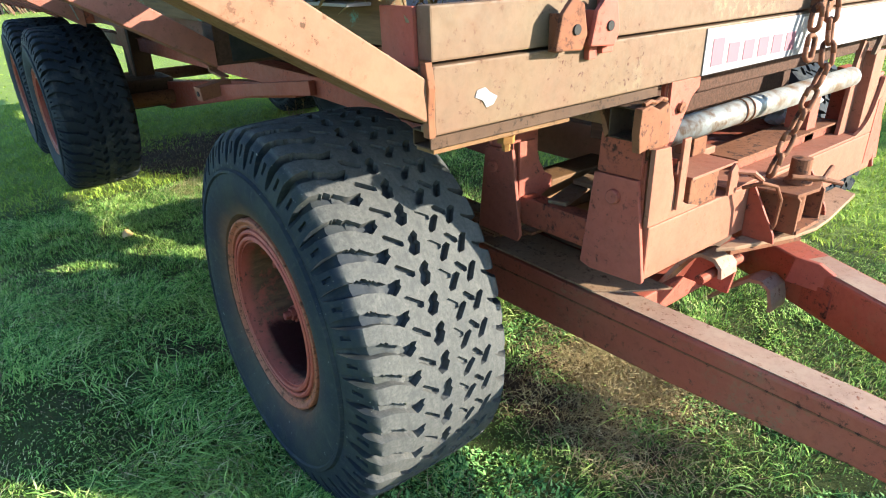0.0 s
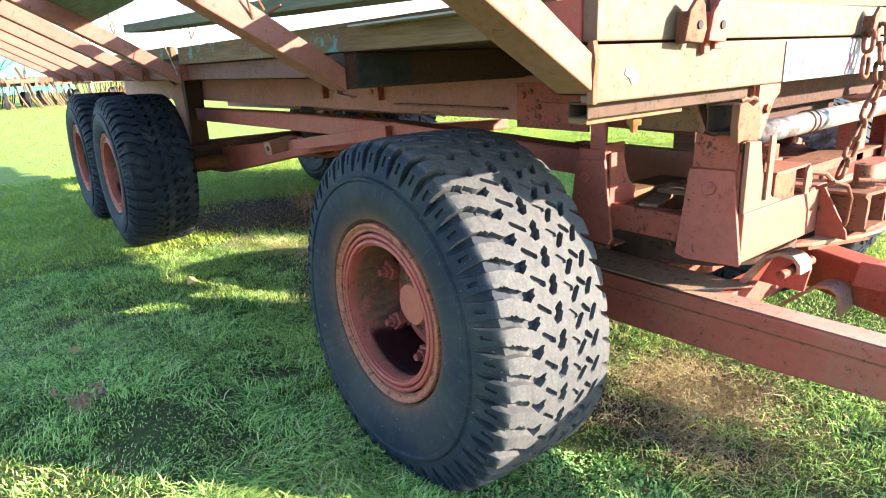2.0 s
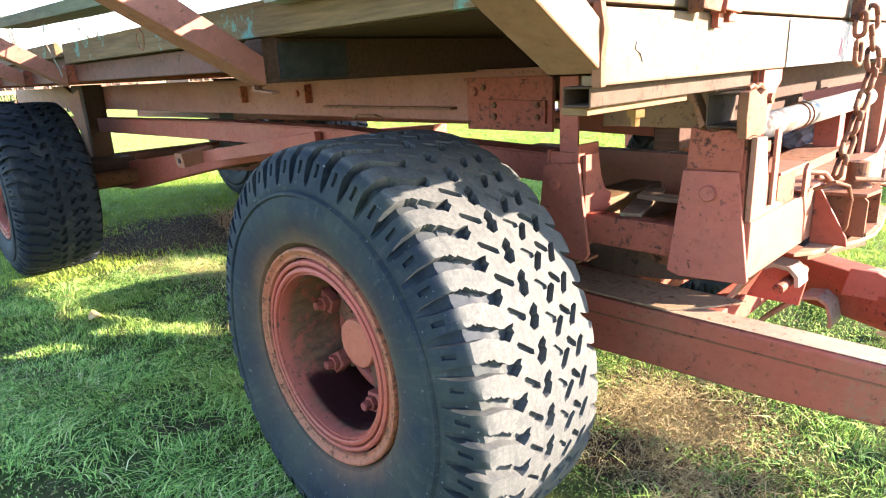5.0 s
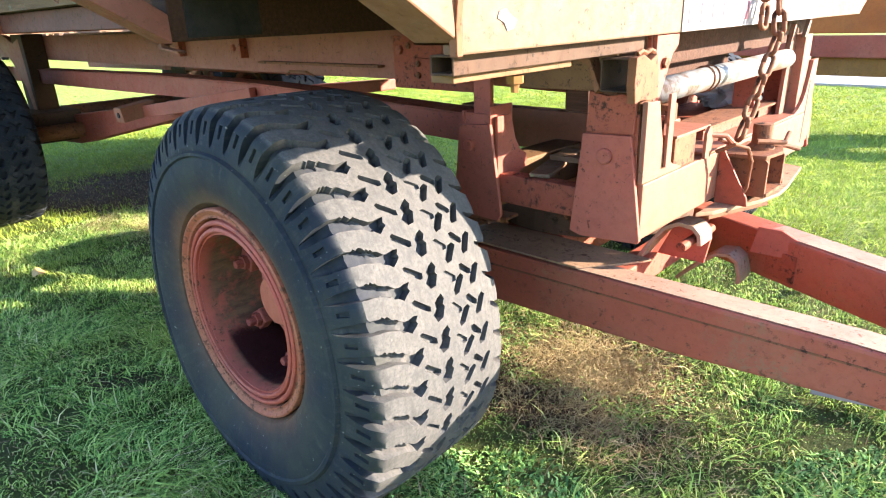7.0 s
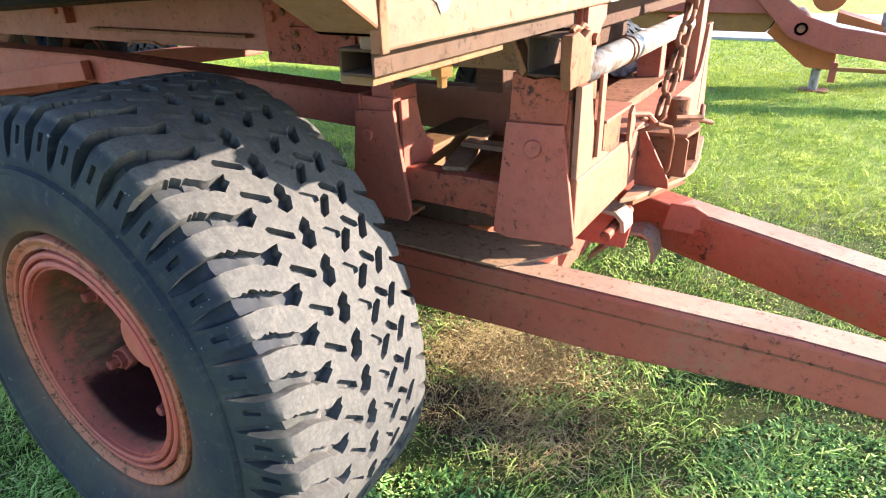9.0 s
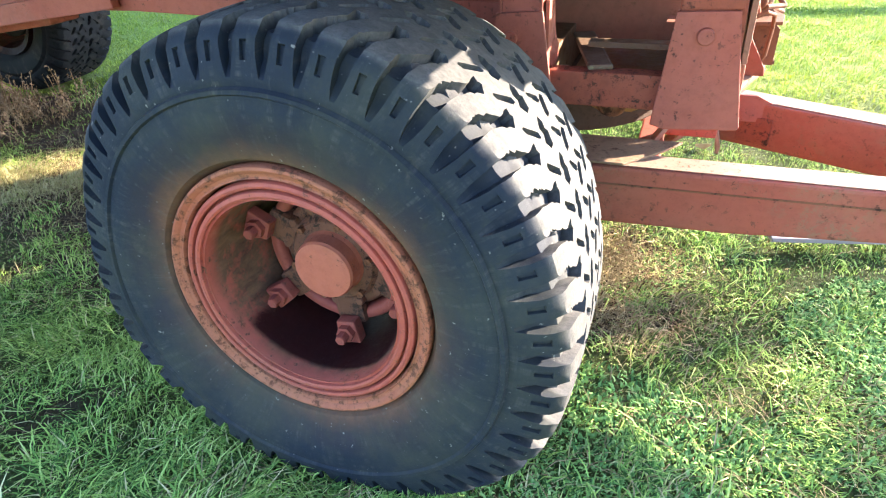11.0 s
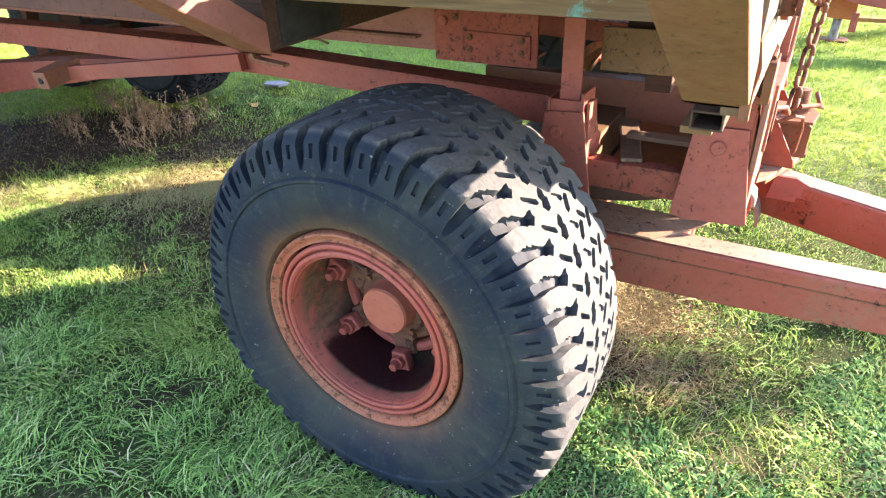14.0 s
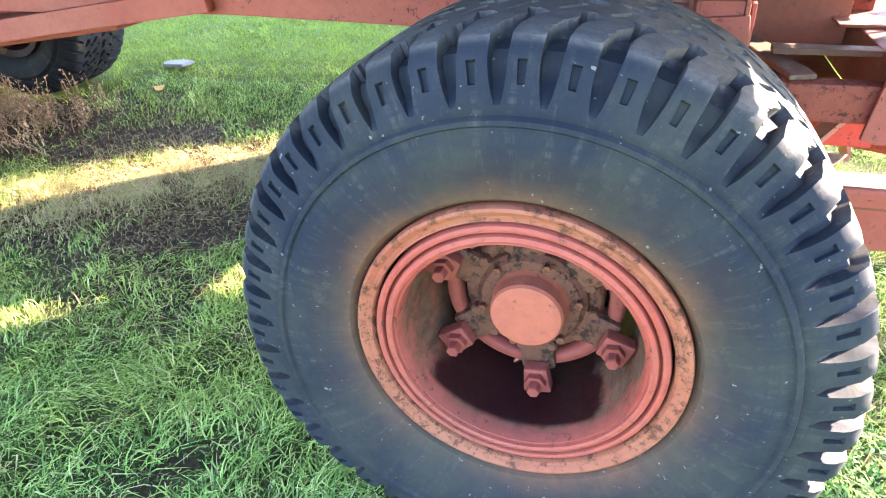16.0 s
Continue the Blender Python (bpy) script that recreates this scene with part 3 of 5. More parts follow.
def build_wheel(name, parent, spin=0.0):
    """A demountable-rim wheel: origin on its axis, outer face towards -y."""
    rim = lathe([(0.078, 0.2825), (0.050, 0.2825), (0.044, 0.280), (0.041, 0.274), (0.043, 0.2685), (0.048, 0.267), (0.062, 0.2665), (0.062, 0.2625), (0.048, 0.262), (0.043, 0.260), (0.040, 0.252), (0.043, 0.247), (0.052, 0.2465), (0.052, 0.244),
                 (0.050, 0.240), (0.075, 0.236), (0.13, 0.240), (0.22, 0.236), (0.30, 0.232), (0.46, 0.245), (0.52, 0.27), (0.54, 0.315), (0.50, 0.318), (0.46, 0.26), (0.30, 0.247), (0.20, 0.25), (0.12, 0.262)], 96, closed=True)
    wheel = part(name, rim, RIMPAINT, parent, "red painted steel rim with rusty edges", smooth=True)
    wheel.data.set_sharp_from_angle(angle=radians(28))
    tyre = part("tyre", tyre_mesh(), TYRE, wheel, "wide black tyre with worn block tread", smooth=True)
    tyre.data.set_sharp_from_angle(angle=radians(32))
    ring = lathe([(0.075, 0.3165), (0.044, 0.320), (0.036, 0.3175), (0.034, 0.312), (0.037, 0.306), (0.043, 0.301), (0.045, 0.294), (0.042, 0.2905), (0.048, 0.288), (0.075, 0.287)], 96, closed=True)
    part("flange_ring", ring, RIMRUST, wheel, "rusty orange outer flange ring", smooth=True).data.set_sharp_from_angle(angle=radians(28))
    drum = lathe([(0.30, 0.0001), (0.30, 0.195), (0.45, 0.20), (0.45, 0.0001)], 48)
    part("brake_drum", drum, FLAT_BLACK, wheel)
    sp = lathe([(0.215, 0.0001), (0.21, 0.105), (0.225, 0.118), (0.26, 0.122), (0.30, 0.125)], 48)
    plate = lathe([(0.262, 0.10), (0.250, 0.112), (0.240, 0.118), (0.240, 0.140), (0.250, 0.150), (0.275, 0.152)], 48)
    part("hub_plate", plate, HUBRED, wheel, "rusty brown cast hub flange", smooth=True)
    for k in range(12):          # casting lumps and nuts round the hub flange
        a = math.radians(-65 + 30 * k)
        nut = lathe([(0.222, 0.0001), (0.222, 0.010), (0.226, 0.013), (0.245, 0.014)], 6)
        o = part("hub_nut", nut, HUBRED, wheel)
        o.location = (0.131 * math.cos(a), 0.0, 0.131 * math.sin(a))
    for k in range(6):
        a = math.radians(-80 + 60 * k)
        arm = box(0.08, 0.195, 0.222, 0.275, -0.040, 0.040, 0.014)
        bmesh.ops.rotate(arm, verts=arm.verts, cent=(0, 0, 0), matrix=Matrix.Rotation(-a, 3, "Y"))
        part("hub_arm", arm, HUBRED, wheel)
    drum_ring = lathe([(0.252, 0.160), (0.240, 0.164), (0.236, 0.170), (0.236, 0.186), (0.242, 0.192), (0.262, 0.196), (0.30, 0.196), (0.30, 0.160)], 72, closed=True)
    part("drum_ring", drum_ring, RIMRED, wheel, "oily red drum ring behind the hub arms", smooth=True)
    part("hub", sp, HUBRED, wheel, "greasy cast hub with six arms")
    cap = lathe([(0.215, 0.084), (0.20, 0.079), (0.168, 0.077), (0.161, 0.073), (0.159, 0.06), (0.1575, 0.0001)], 40)
    part("hub_cap", cap, CAPRED, wheel, "round red hub cap", smooth=False)
    for k in range(6):
        a = math.radians(-45 + 60 * k)
        bolt = lathe([(0.196, 0.0001), (0.196, 0.009), (0.215, 0.009)], 6)
        o = part("cap_bolt", bolt, RUST, wheel)
        o.location = (0.104 * math.cos(a), 0.0, 0.104 * math.sin(a))
    for k in range(6):
        a = math.radians(-80 + 60 * k)
        clamp = prism([(-0.032, -0.035), (0.032, -0.035), (0.026, 0.03), (-0.026, 0.03)], "y", 0.188, 0.222, 0.006)
        lathe([(0.148, 0.0001), (0.148, 0.013), (0.152, 0.015), (0.172, 0.015), (0.172, 0.024), (0.190, 0.024)], 6, bm=clamp)
        bmesh.ops.rotate(clamp, verts=clamp.verts, cent=(0, 0, 0), matrix=Matrix.Rotation(-(a + math.pi / 2), 3, "Y"))
        o = part("rim_clamp", clamp, RIMRED, wheel, "bolted rim clamp with nut")
        o.location = (0.197 * math.cos(a), 0.0, 0.197 * math.sin(a))
    return wheel


# ---------------------------------------------------------------- trailer
trailer = thing("farm_trailer", "old faded red farm trailer with worn tyres on grass", "trailer")
WZ = 0.558
YC, YW = 1.50, 1.565          # middle of the frame, middle of the axles
wheel = build_wheel("wheel", trailer)
wheel.location = (0, 0, WZ)
wheel.rotation_euler = (0, radians(3), 0)


black_tyre = next(c for c in wheel.children if c.name.startswith("tyre")).data.copy()
black_tyre.materials[0] = TYRE_SHADED
# the front tyre is slack: it bulges before and behind its footprint, and lies flat on the ground
for v in next(c for c in wheel.children if c.name.startswith("tyre")).data.vertices:
    r = math.hypot(v.co.x, v.co.z)
    d = max(0.0, min(1.0, (-v.co.z / r + 0.35) / 1.05))
    w = max(0.0, min(1.0, (r - 0.38) / 0.17))
    k = 1 + 0.055 * d * d * (3 - 2 * d) * w / r
    v.co.x, v.co.z = v.co.x * k, max(v.co.z * k, -0.605)
    v.co.y += (-0.012 if v.co.y < 0.285 else 0.02) * d ** 3 * max(0.0, 1 - abs(r - 0.46) / 0.12)


def more_wheel(m):
    o = copy_thing(wheel, m)
    o.parent = trailer
    for c in o.children:
        if c.name.startswith("tyre"):
            c.data = black_tyre
    return o


more_wheel(pose(0, 2 * YW, WZ, 0, 20, 180))
for k, wx in enumerate((-4.05, -5.48)):
    for y, dx, turn, face in ((-0.05, -0.06, 13 + 31 * k, 0), (2 * YW + 0.02, -0.16, 40 + 17 * k, 180)):
        more_wheel(pose(wx + dx, y, 0.595, 0, turn, face)).scale = (1.06, 1.06, 1.06)


def P(name, bm, mat=RED, label="", parent=None, smooth=False):
    return part(name, bm, mat, parent or trailer, label, smooth)


def bolt_head(at, r=0.016, depth=0.016, n=6, mat=RED):
    """A bolt head that stands out towards -y."""
    bm = lathe([(-depth, 0.0001), (-depth, r * 0.85), (-depth * 0.8, r), (0.002, r)], n)
    o = P("bolt", bm, mat)
    o.location = at
    return o


# front axle
P("axle", rod([(0.0, 0.42, WZ), (0.0, 2 * YW - 0.42, WZ)], 0.055, 16), RUST)
for yy in (0.95, 2 * YW - 0.95):
    bm = bmesh.new()
    for k in range(6):
        beam((-0.34 + 0.05 * k, yy, 0.68 - 0.014 * k), (0.30 - 0.04 * k, yy, 0.68 - 0.014 * k), 0.07, 0.011, 0.002, bm=bm)
    P("leaf_spring", bm, RUST)

# bolster: two cross beams between side plates
for sgn in (1, -1):
    def yy2(a, c):
        return tuple(sorted((a, c))) if sgn == 1 else tuple(sorted((2 * YC - a, 2 * YC - c)))
    ya, yb = yy2(0.735, 0.748)
    P("gusset_plate", prism([(0.664, 0.768), (0.70, 0.758), (0.868, 0.768), (0.874, 0.776), (0.831, 1.048), (0.694, 1.044)], "y", ya, yb, 0.003))
    P("gusset_plate", prism([(0.222, 0.745), (0.405, 0.742), (0.418, 0.765), (0.378, 1.038), (0.256, 1.030)], "y", ya, yb, 0.003))
    ya, yb = yy2(0.748, 0.756)
    P("backing_plate", prism([(0.69, 0.80), (0.85, 0.80), (0.842, 1.10), (0.70, 1.10)], "y", ya, yb, 0.002), RED_DARK)
    ya, yb = yy2(0.742, 0.85)
    # rear post: an open-topped pocket with a flat upright in it
    bm = box(0.262, 0.270, ya, yb, 0.79, 1.072, 0.002)
    box(0.366, 0.376, ya, yb, 0.79, 1.090, 0.002, bm)
    fy = (0.7485, 0.756) if sgn == 1 else (2 * YC - 0.756, 2 * YC - 0.7485)
    box(0.271, 0.365, fy[0], fy[1], 0.98, 1.066, 0.001, bm)
    P("pocket", bm, RED)
    ya, yb = yy2(0.765, 0.775)
    bm = box(0.292, 0.356, ya, yb, 0.98, 1.30, 0.002)
    ya, yb = yy2(0.776, 0.85)
    box(0.292, 0.302, ya, yb, 0.98, 1.30, 0.002, bm)
    P("upright", bm, RED)
    # front post
    ya, yb = yy2(0.757, 0.85)
    P("bolster_post", prism([(0.70, 0.925), (0.849, 0.925), (0.849, 1.0), (0.838, 1.14), (0.705, 1.1565)], "y", ya, yb, 0.003), RUST if sgn == 1 else RED)
    # fillet in front of the post
    fil = [(0.750, 0.926), (0.990, 0.926), (0.965, 0.936), (0.924, 0.948), (0.885, 0.972), (0.858, 1.005), (0.836, 1.06), (0.816, 1.128), (0.750, 1.132)]
    P("fillet", prism([(y if sgn == 1 else 2 * YC - y, z) for y, z in fil], "x", 0.850, 0.864, 0.002), PINK, "faded face plate curving into the crossbeam")
    web = [(0.757, 0.800), (0.840, 0.800), (0.860, 0.868), (0.905, 0.886), (0.905, 0.925), (0.870, 0.945), (0.845, 0.985), (0.825, 1.06), (0.757, 1.06)]
    P("side_web", prism([(y if sgn == 1 else 2 * YC - y, z) for y, z in web], "x", 0.381, 0.391, 0.002), RED, "faded red web plate with a curved edge")
    ya, yb = yy2(0.85, 0.935)
    P("lower_rail", prism([(0.255, 0.945), (0.255, 1.035), (-1.05, 1.078), (-2.2, 1.080), (-7.0, 1.02), (-7.0, 0.92), (-2.2, 0.975), (-1.05, 0.985)], "y", ya, yb, 0.004))
    P("rail_flange", prism([(0.25, 1.0375), (0.25, 1.0445), (-1.05, 1.0875), (-2.2, 1.0895), (-7.0, 1.0295), (-7.0, 1.0225), (-2.2, 1.0825), (-1.05, 1.0805)], "y", ya - 0.012, yb + 0.02, 0.0015), RED_DARK)
    # bed rail, a channel open to the inside
    ya, yb = yy2(0.94, 0.95)
    bm = box(-7.6, 0.145, ya, yb, 1.128, 1.3125, 0.002)
    rail = P("bed_rail", bm, RAILPINK, "long faded pink steel channel under the bed")
    ya, yb = yy2(0.951, 1.02)
    P("flange", box(-7.6, 0.145, ya, yb, 1.128, 1.138, 0.002), RAILPINK, parent=rail)
    P("flange", box(-7.6, 0.145, ya, yb, 1.302, 1.3125, 0.002), RAILPINK, parent=rail)
    ya, yb = yy2(0.925, 0.938)
    P("patch_plate", box(-0.235, 0.15, ya, yb, 1.10, 1.285, 0.003), RED_DARK, "rusty plate welded on the rail")
    ya, yb = yy2(0.912, 0.924)
    P("patch_plate", prism([(-0.12, 1.13), (0.13, 1.128), (0.13, 1.205), (-0.12, 1.21)], "y", ya, yb, 0.003), RED_DARK)

bolt_head((0.764, 0.735, 0.991), 0.02, 0.014, 16, RED)
bolt_head((0.297, 0.735, 0.970), 0.018, 0.012, 16, RED)
for bx in (-0.197, -1.42, -2.02):
    bolt_head((bx, 0.926 if bx > -0.3 else 0.94, 1.236), 0.018, 0.014)
for bx, bz in ((-0.09, 1.19), (0.10, 1.19), (-0.09, 1.15), (0.10, 1.15), (-0.15, 1.25)):
    bolt_head((bx, 0.912 if bz < 1.2 else 0.925, bz), 0.011, 0.009, 8, RUST)
for bx in (-1.30, -1.95):
    P("bracket_tab", box(bx - 0.004, bx + 0.008, 0.90, 0.94, 1.19, 1.28, 0.001), RED_DARK)

P("front_crossbeam", box(0.715, 0.864, 0.757, 2 * YC - 0.757, 0.772, 0.924, 0.005), PINK, "faded pink steel crossbeam with rust streaks")
P("rear_crossbeam", box(0.262, 0.38, 0.757, 2 * YC - 0.757, 0.775, 0.902, 0.005), BROWN)
P("side_beam", box(0.382, 0.713, 0.765, 0.822, 0.795, 0.885, 0.005), RED_DARK, "short red beam with rubbed rusty paint")
P("side_beam", box(0.382, 0.713, 2 * YC - 0.875, 2 * YC - 0.765, 0.795, 0.885, 0.005), RED_DARK)
P("slider", beam((0.425, 1.13, 0.900), (0.525, 0.785, 0.893), 0.065, 0.014), CREAM, "pale dusty flat bar across the bolster")
P("cross_bar", box(0.47, 0.712, 0.918, 0.968, 0.9105, 0.926, 0.003), CREAM)
P("inner_channel", box(-0.20, 0.705, 1.26, 1.33, 0.855, 1.003, 0.004), PINK, "faded red inner beam with dusty top")
P("pivot_cup", prism([(0.40, 0.79), (0.70, 0.79), (0.66, 0.735), (0.60, 0.705), (0.50, 0.705), (0.44, 0.735)], "y", 1.0, 1.9, 0.006), OCHRE)
o = P("pivot_end", lathe([(0.0, 0.0001), (0.0, 0.012), (0.006, 0.014), (0.006, 0.030), (0.0, 0.034), (0.02, 0.045), (0.06, 0.045)], 28), RUST, smooth=True)
o.location = (0.545, 0.94, 0.745)

# tube on top of the bolster, open end, with torn flaps
P("bolster_tube", tube_y(0.762, 0.838, 1.158, 1.2375, 0.69, 0.858, 0.004), SHADED_RUST, "rusty square tube with an open end")
P("torn_flap", prism([(0.685, 1.232), (0.69, 1.2395), (0.725, 1.235), (0.758, 1.165), (0.745, 1.15), (0.72, 1.22)], "y", 0.70, 0.745, 0.002), RUST, "bent and torn steel flap")
P("post_face", prism([(0.702, 1.05), (0.836, 1.052), (0.838, 1.138), (0.80, 1.150), (0.76, 1.142), (0.708, 1.154)], "y", 0.7365, 0.7475, 0.002), RED_DARK, "rust-speckled red post face")
bm = prism([(0.685, 1.134), (0.72, 1.140), (0.76, 1.134), (0.805, 1.137), (0.800, 1.20), (0.786, 1.243), (0.752, 1.230), (0.715, 1.246), (0.680, 1.240), (0.677, 1.18)], "x", 0.8395, 0.862, 0.003)
P("torn_flap", bm, RUST, "ragged plate with flaking rusty paint")
P("weld_bead", rod([(0.851, 0.70 + 0.022 * k, 1.247 + 0.006 * (k % 2)) for k in range(5)], 0.006, 6), RUST)

# plates and blocks on the front crossbeam
P("stop_plate", box(0.8655, 0.874, 0.858, 0.888, 0.950, 1.141, 0.002), PINK)
P("stop_plate", box(0.79, 0.857, 0.857, 0.867, 0.926, 1.085, 0.002), RED_DARK)
P("tool_box", box(0.765, 0.862, 0.935, 1.075, 0.926, 1.012, 0.004), RUST, "small rusty steel box on the crossbeam")
P("box_lid", box(0.755, 0.868, 0.93, 1.16, 1.013, 1.021, 0.002), PINK)
P("deck_plate", box(0.66, 0.862, 1.16, 2.16, 0.925, 0.934, 0.002), PINK)
P("deck_angle", prism([(1.34, 0.935), (2.02, 0.935), (2.02, 0.972), (1.34, 0.972)], "x", 0.70, 0.78, 0.003), RED_DARK)
P("deck_lip", prism([(1.3, 0.973), (2.04, 0.973), (2.04, 0.981), (1.3, 0.981)], "x", 0.67, 0.80, 0.002), RUST)
P("deck_shelf", box(0.384, 0.655, 1.42, 2.16, 0.928, 0.938, 0.002), RED_DARK)
P("clip_block", box(0.70, 0.76, 1.10, 1.17, 1.022, 1.075, 0.004), RUST)
P("rear_channel", box(0.50, 0.58, 0.95, 2.05, 1.06, 1.17, 0.004), UNDERBED_DARK)

# hanger plates under the board
P("hanger_plate", box(0.818, 0.83, 0.812, 0.824, 1.145, 1.283, 0.002), RED_DARK)
P("hanger_gusset", prism([(0.82, 1.283), (0.945, 1.283), (0.945, 1.255), (0.915, 1.235), (0.85, 1.12), (0.82, 1.12)], "x", 0.832, 0.842, 0.002), RED, "red steel gusset under the front board")
o = P("gusset_nut", lathe([(-0.006, 0.0001), (-0.006, 0.014), (0.006, 0.014)], 6), RUST)
o.rotation_euler = (0, 0, radians(90))
o.location = (0.846, 0.865, 1.215)
# channel in the cavity behind the board, its shade put into the colour
P("dark_channel", box(0.56, 0.66, 0.87, 2.85, 1.175, 1.283, 0.004), UNDERBED_DARK)
pipe = P("hydraulic_pipe", rod([(0.80, 0.84, 1.135), (0.80, 1.2, 1.138), (0.805, 2.02, 1.145)], 0.035, 20), PIPE, "silver painted pipe with rust and pipe clamps", smooth=True)
for cy in (1.235, 1.275):
    bm = rod([(0.80 + 0.0375 * math.cos(a), cy + 0.006 * math.sin(a), 1.1395 + 0.0375 * math.sin(a)) for a in (2 * math.pi * k / 20 for k in range(21))], 0.0025, 6)
    P("pipe_clamp", bm, RUST, parent=pipe)
P("pipe_bracket", prism([(2.0, 0.93), (2.06, 0.93), (2.10, 1.25), (2.05, 1.27), (2.02, 1.19)], "x", 0.80, 0.815, 0.002), PINK)
P("far_post", box(0.78, 0.85, 2.08, 2.17, 0.925, 1.23, 0.003), PINK)
P("far_post", box(0.70, 0.78, 1.80, 1.87, 0.935, 1.10, 0.003), RED)
P("far_gusset", prism([(2.165, 0.80), (2.30, 0.80), (2.268, 0.93), (2.21, 1.05), (2.175, 1.05)], "x", 0.852, 0.866, 0.002), RED)
P("hook_strap", prism([(2.06, 1.22), (2.10, 1.225), (2.125, 1.28), (2.10, 1.284), (2.075, 1.245)], "x", 0.835, 0.85, 0.002), CREAM)

# coupling gear on the crossbeam's front
# added to fill the gap; its deep shade is put into the dark colour
P("turntable_gap_fill", prism([(0.29 + 0.40 * math.cos(2 * math.pi * k / 28), 1.50 + 0.40 * math.sin(2 * math.pi * k / 28)) for k in range(28)], "z", 0.585, 0.70, 0.006), SHADED_RUST, "dark turntable ring filling the shaded gap above the drawbar")
P("turntable_plate", prism([(-0.35, 1.05), (0.20, 1.05), (0.28, 1.2), (0.28, 1.75), (0.20, 1.95), (-0.35, 1.95)], "z", 0.50, 0.516, 0.003), RED_DARK)
P("step_plate", prism([(0.866, 1.12), (0.900, 1.17), (0.975, 1.39), (0.992, 1.50), (0.985, 1.62), (0.945, 1.92), (0.866, 1.95)], "z", 0.744, 0.757, 0.003), DUSTY, "worn step plate covered in dust")
P("step_rib", beam((0.885, 1.16, 0.738), (0.975, 1.42, 0.738), 0.02, 0.012, 0.002), RUST)
for gy in (1.265, 1.62):
    P("rib", prism([(0.865, 0.758), (0.965, 0.758), (0.96, 0.785), (0.88, 0.925), (0.865, 0.925)], "y", gy, gy + 0.01, 0.002), RED_DARK)
P("pin_frame", prism([(0.87, 0.775), (0.99, 0.775), (0.99, 0.885), (0.975, 0.90), (0.87, 0.89)], "y", 1.335, 1.347, 0.002), RUST)
P("pin_frame", prism([(0.87, 0.775), (0.99, 0.775), (0.99, 0.885), (0.975, 0.90), (0.87, 0.89)], "y", 1.495, 1.507, 0.002), RUST)
P("pin_plate", prism([(0.86, 1.29), (0.99, 1.31), (1.005, 1.42), (0.97, 1.53), (0.86, 1.53)], "z", 0.901, 0.912, 0.002), RUST)
P("pin_plate", box(0.87, 0.995, 1.34, 1.50, 0.776, 0.788, 0.002), RUST)
bm = lathe([(0.0, 0.0001), (0.0, 0.030), (0.03, 0.032), (0.10, 0.032), (0.115, 0.040), (0.13, 0.040), (0.14, 0.030), (0.20, 0.030), (0.205, 0.0001)], 20)
o = P("coupling_pin", bm, RUST, "stout rusty coupling pin", smooth=False)
o.rotation_euler = (radians(90), 0, 0)
o.location = (0.935, 1.425, 0.79)
P("lever", rod([(0.95, 1.44, 0.925), (0.985, 1.51, 0.912), (1.012, 1.56, 0.895)], 0.008, 10), RUST)
P("lever", rod([(0.94, 1.36, 0.945), (1.0, 1.44, 0.935), (0.985, 1.53, 0.95)], 0.008, 8), RUST)
P("wire_loop", rod([(0.88, 1.19, 0.935), (0.93, 1.20, 0.96), (0.955, 1.24, 0.945), (0.96, 1.27, 0.90), (0.955, 1.275, 0.82), (0.945, 1.27, 0.79)], 0.006, 8), RUST)
P("wire_loop", rod([(0.87, 1.16, 0.99), (0.90, 1.20, 0.985), (0.91, 1.24, 0.955), (0.89, 1.27, 0.95), (0.87, 1.24, 0.965)], 0.008, 8), PINK)
P("strap_end", prism([(1.12, 0.925), (1.16, 0.925), (1.17, 0.985), (1.14, 1.02), (1.12, 1.0)], "x", 0.866, 0.876, 0.002), PINK)

# hinge lugs between the drawbar and the bolster
def bent_plate(name, pts, y0, y1, thick, mat):
    """A strip bent along points of the x-z plane."""
    top = [Vector((x, 0, z)) for x, z in pts]
    poly = []
    for i, p in enumerate(top):
        d = (top[min(i + 1, len(top) - 1)] - top[max(i - 1, 0)]).normalized()
        poly.append((p, Vector((-d.z, 0, d.x)) * thick))
    ring = [(p.x, p.z) for p, _ in poly] + [((p - o).x, (p - o).z) for p, o in reversed(poly)]
    return P(name, prism(ring, "y", y0, y1, 0.002), mat)


# lugs are coloured paler so that they look sunlit under the step plate
bent_plate("hinge_lug", [(0.66, 0.545), (0.70, 0.61), (0.75, 0.68), (0.80, 0.705), (0.85, 0.70), (0.875, 0.675), (0.88, 0.64)], 1.16, 1.25, 0.014, SUNPALE)
bent_plate("hinge_lug", [(0.66, 0.36), (0.74, 0.44), (0.80, 0.49), (0.85, 0.497), (0.885, 0.475), (0.90, 0.42), (0.90, 0.39)], 1.52, 1.63, 0.014, SUNPALE)
P("hinge_web", prism([(0.70, 0.55), (0.86, 0.55), (0.875, 0.64), (0.85, 0.685), (0.80, 0.69), (0.75, 0.66)], "y", 1.252, 1.264, 0.002), RED)
P("hinge_pin", rod([(0.84, 1.10, 0.645), (0.84, 1.34, 0.645)], 0.016, 12), RED_DARK)
P("hinge_web", prism([(0.90, 0.50), (1.12, 0.50), (1.10, 0.55), (1.0, 0.60), (0.92, 0.60)], "y", 1.58, 1.60, 0.004), RED)

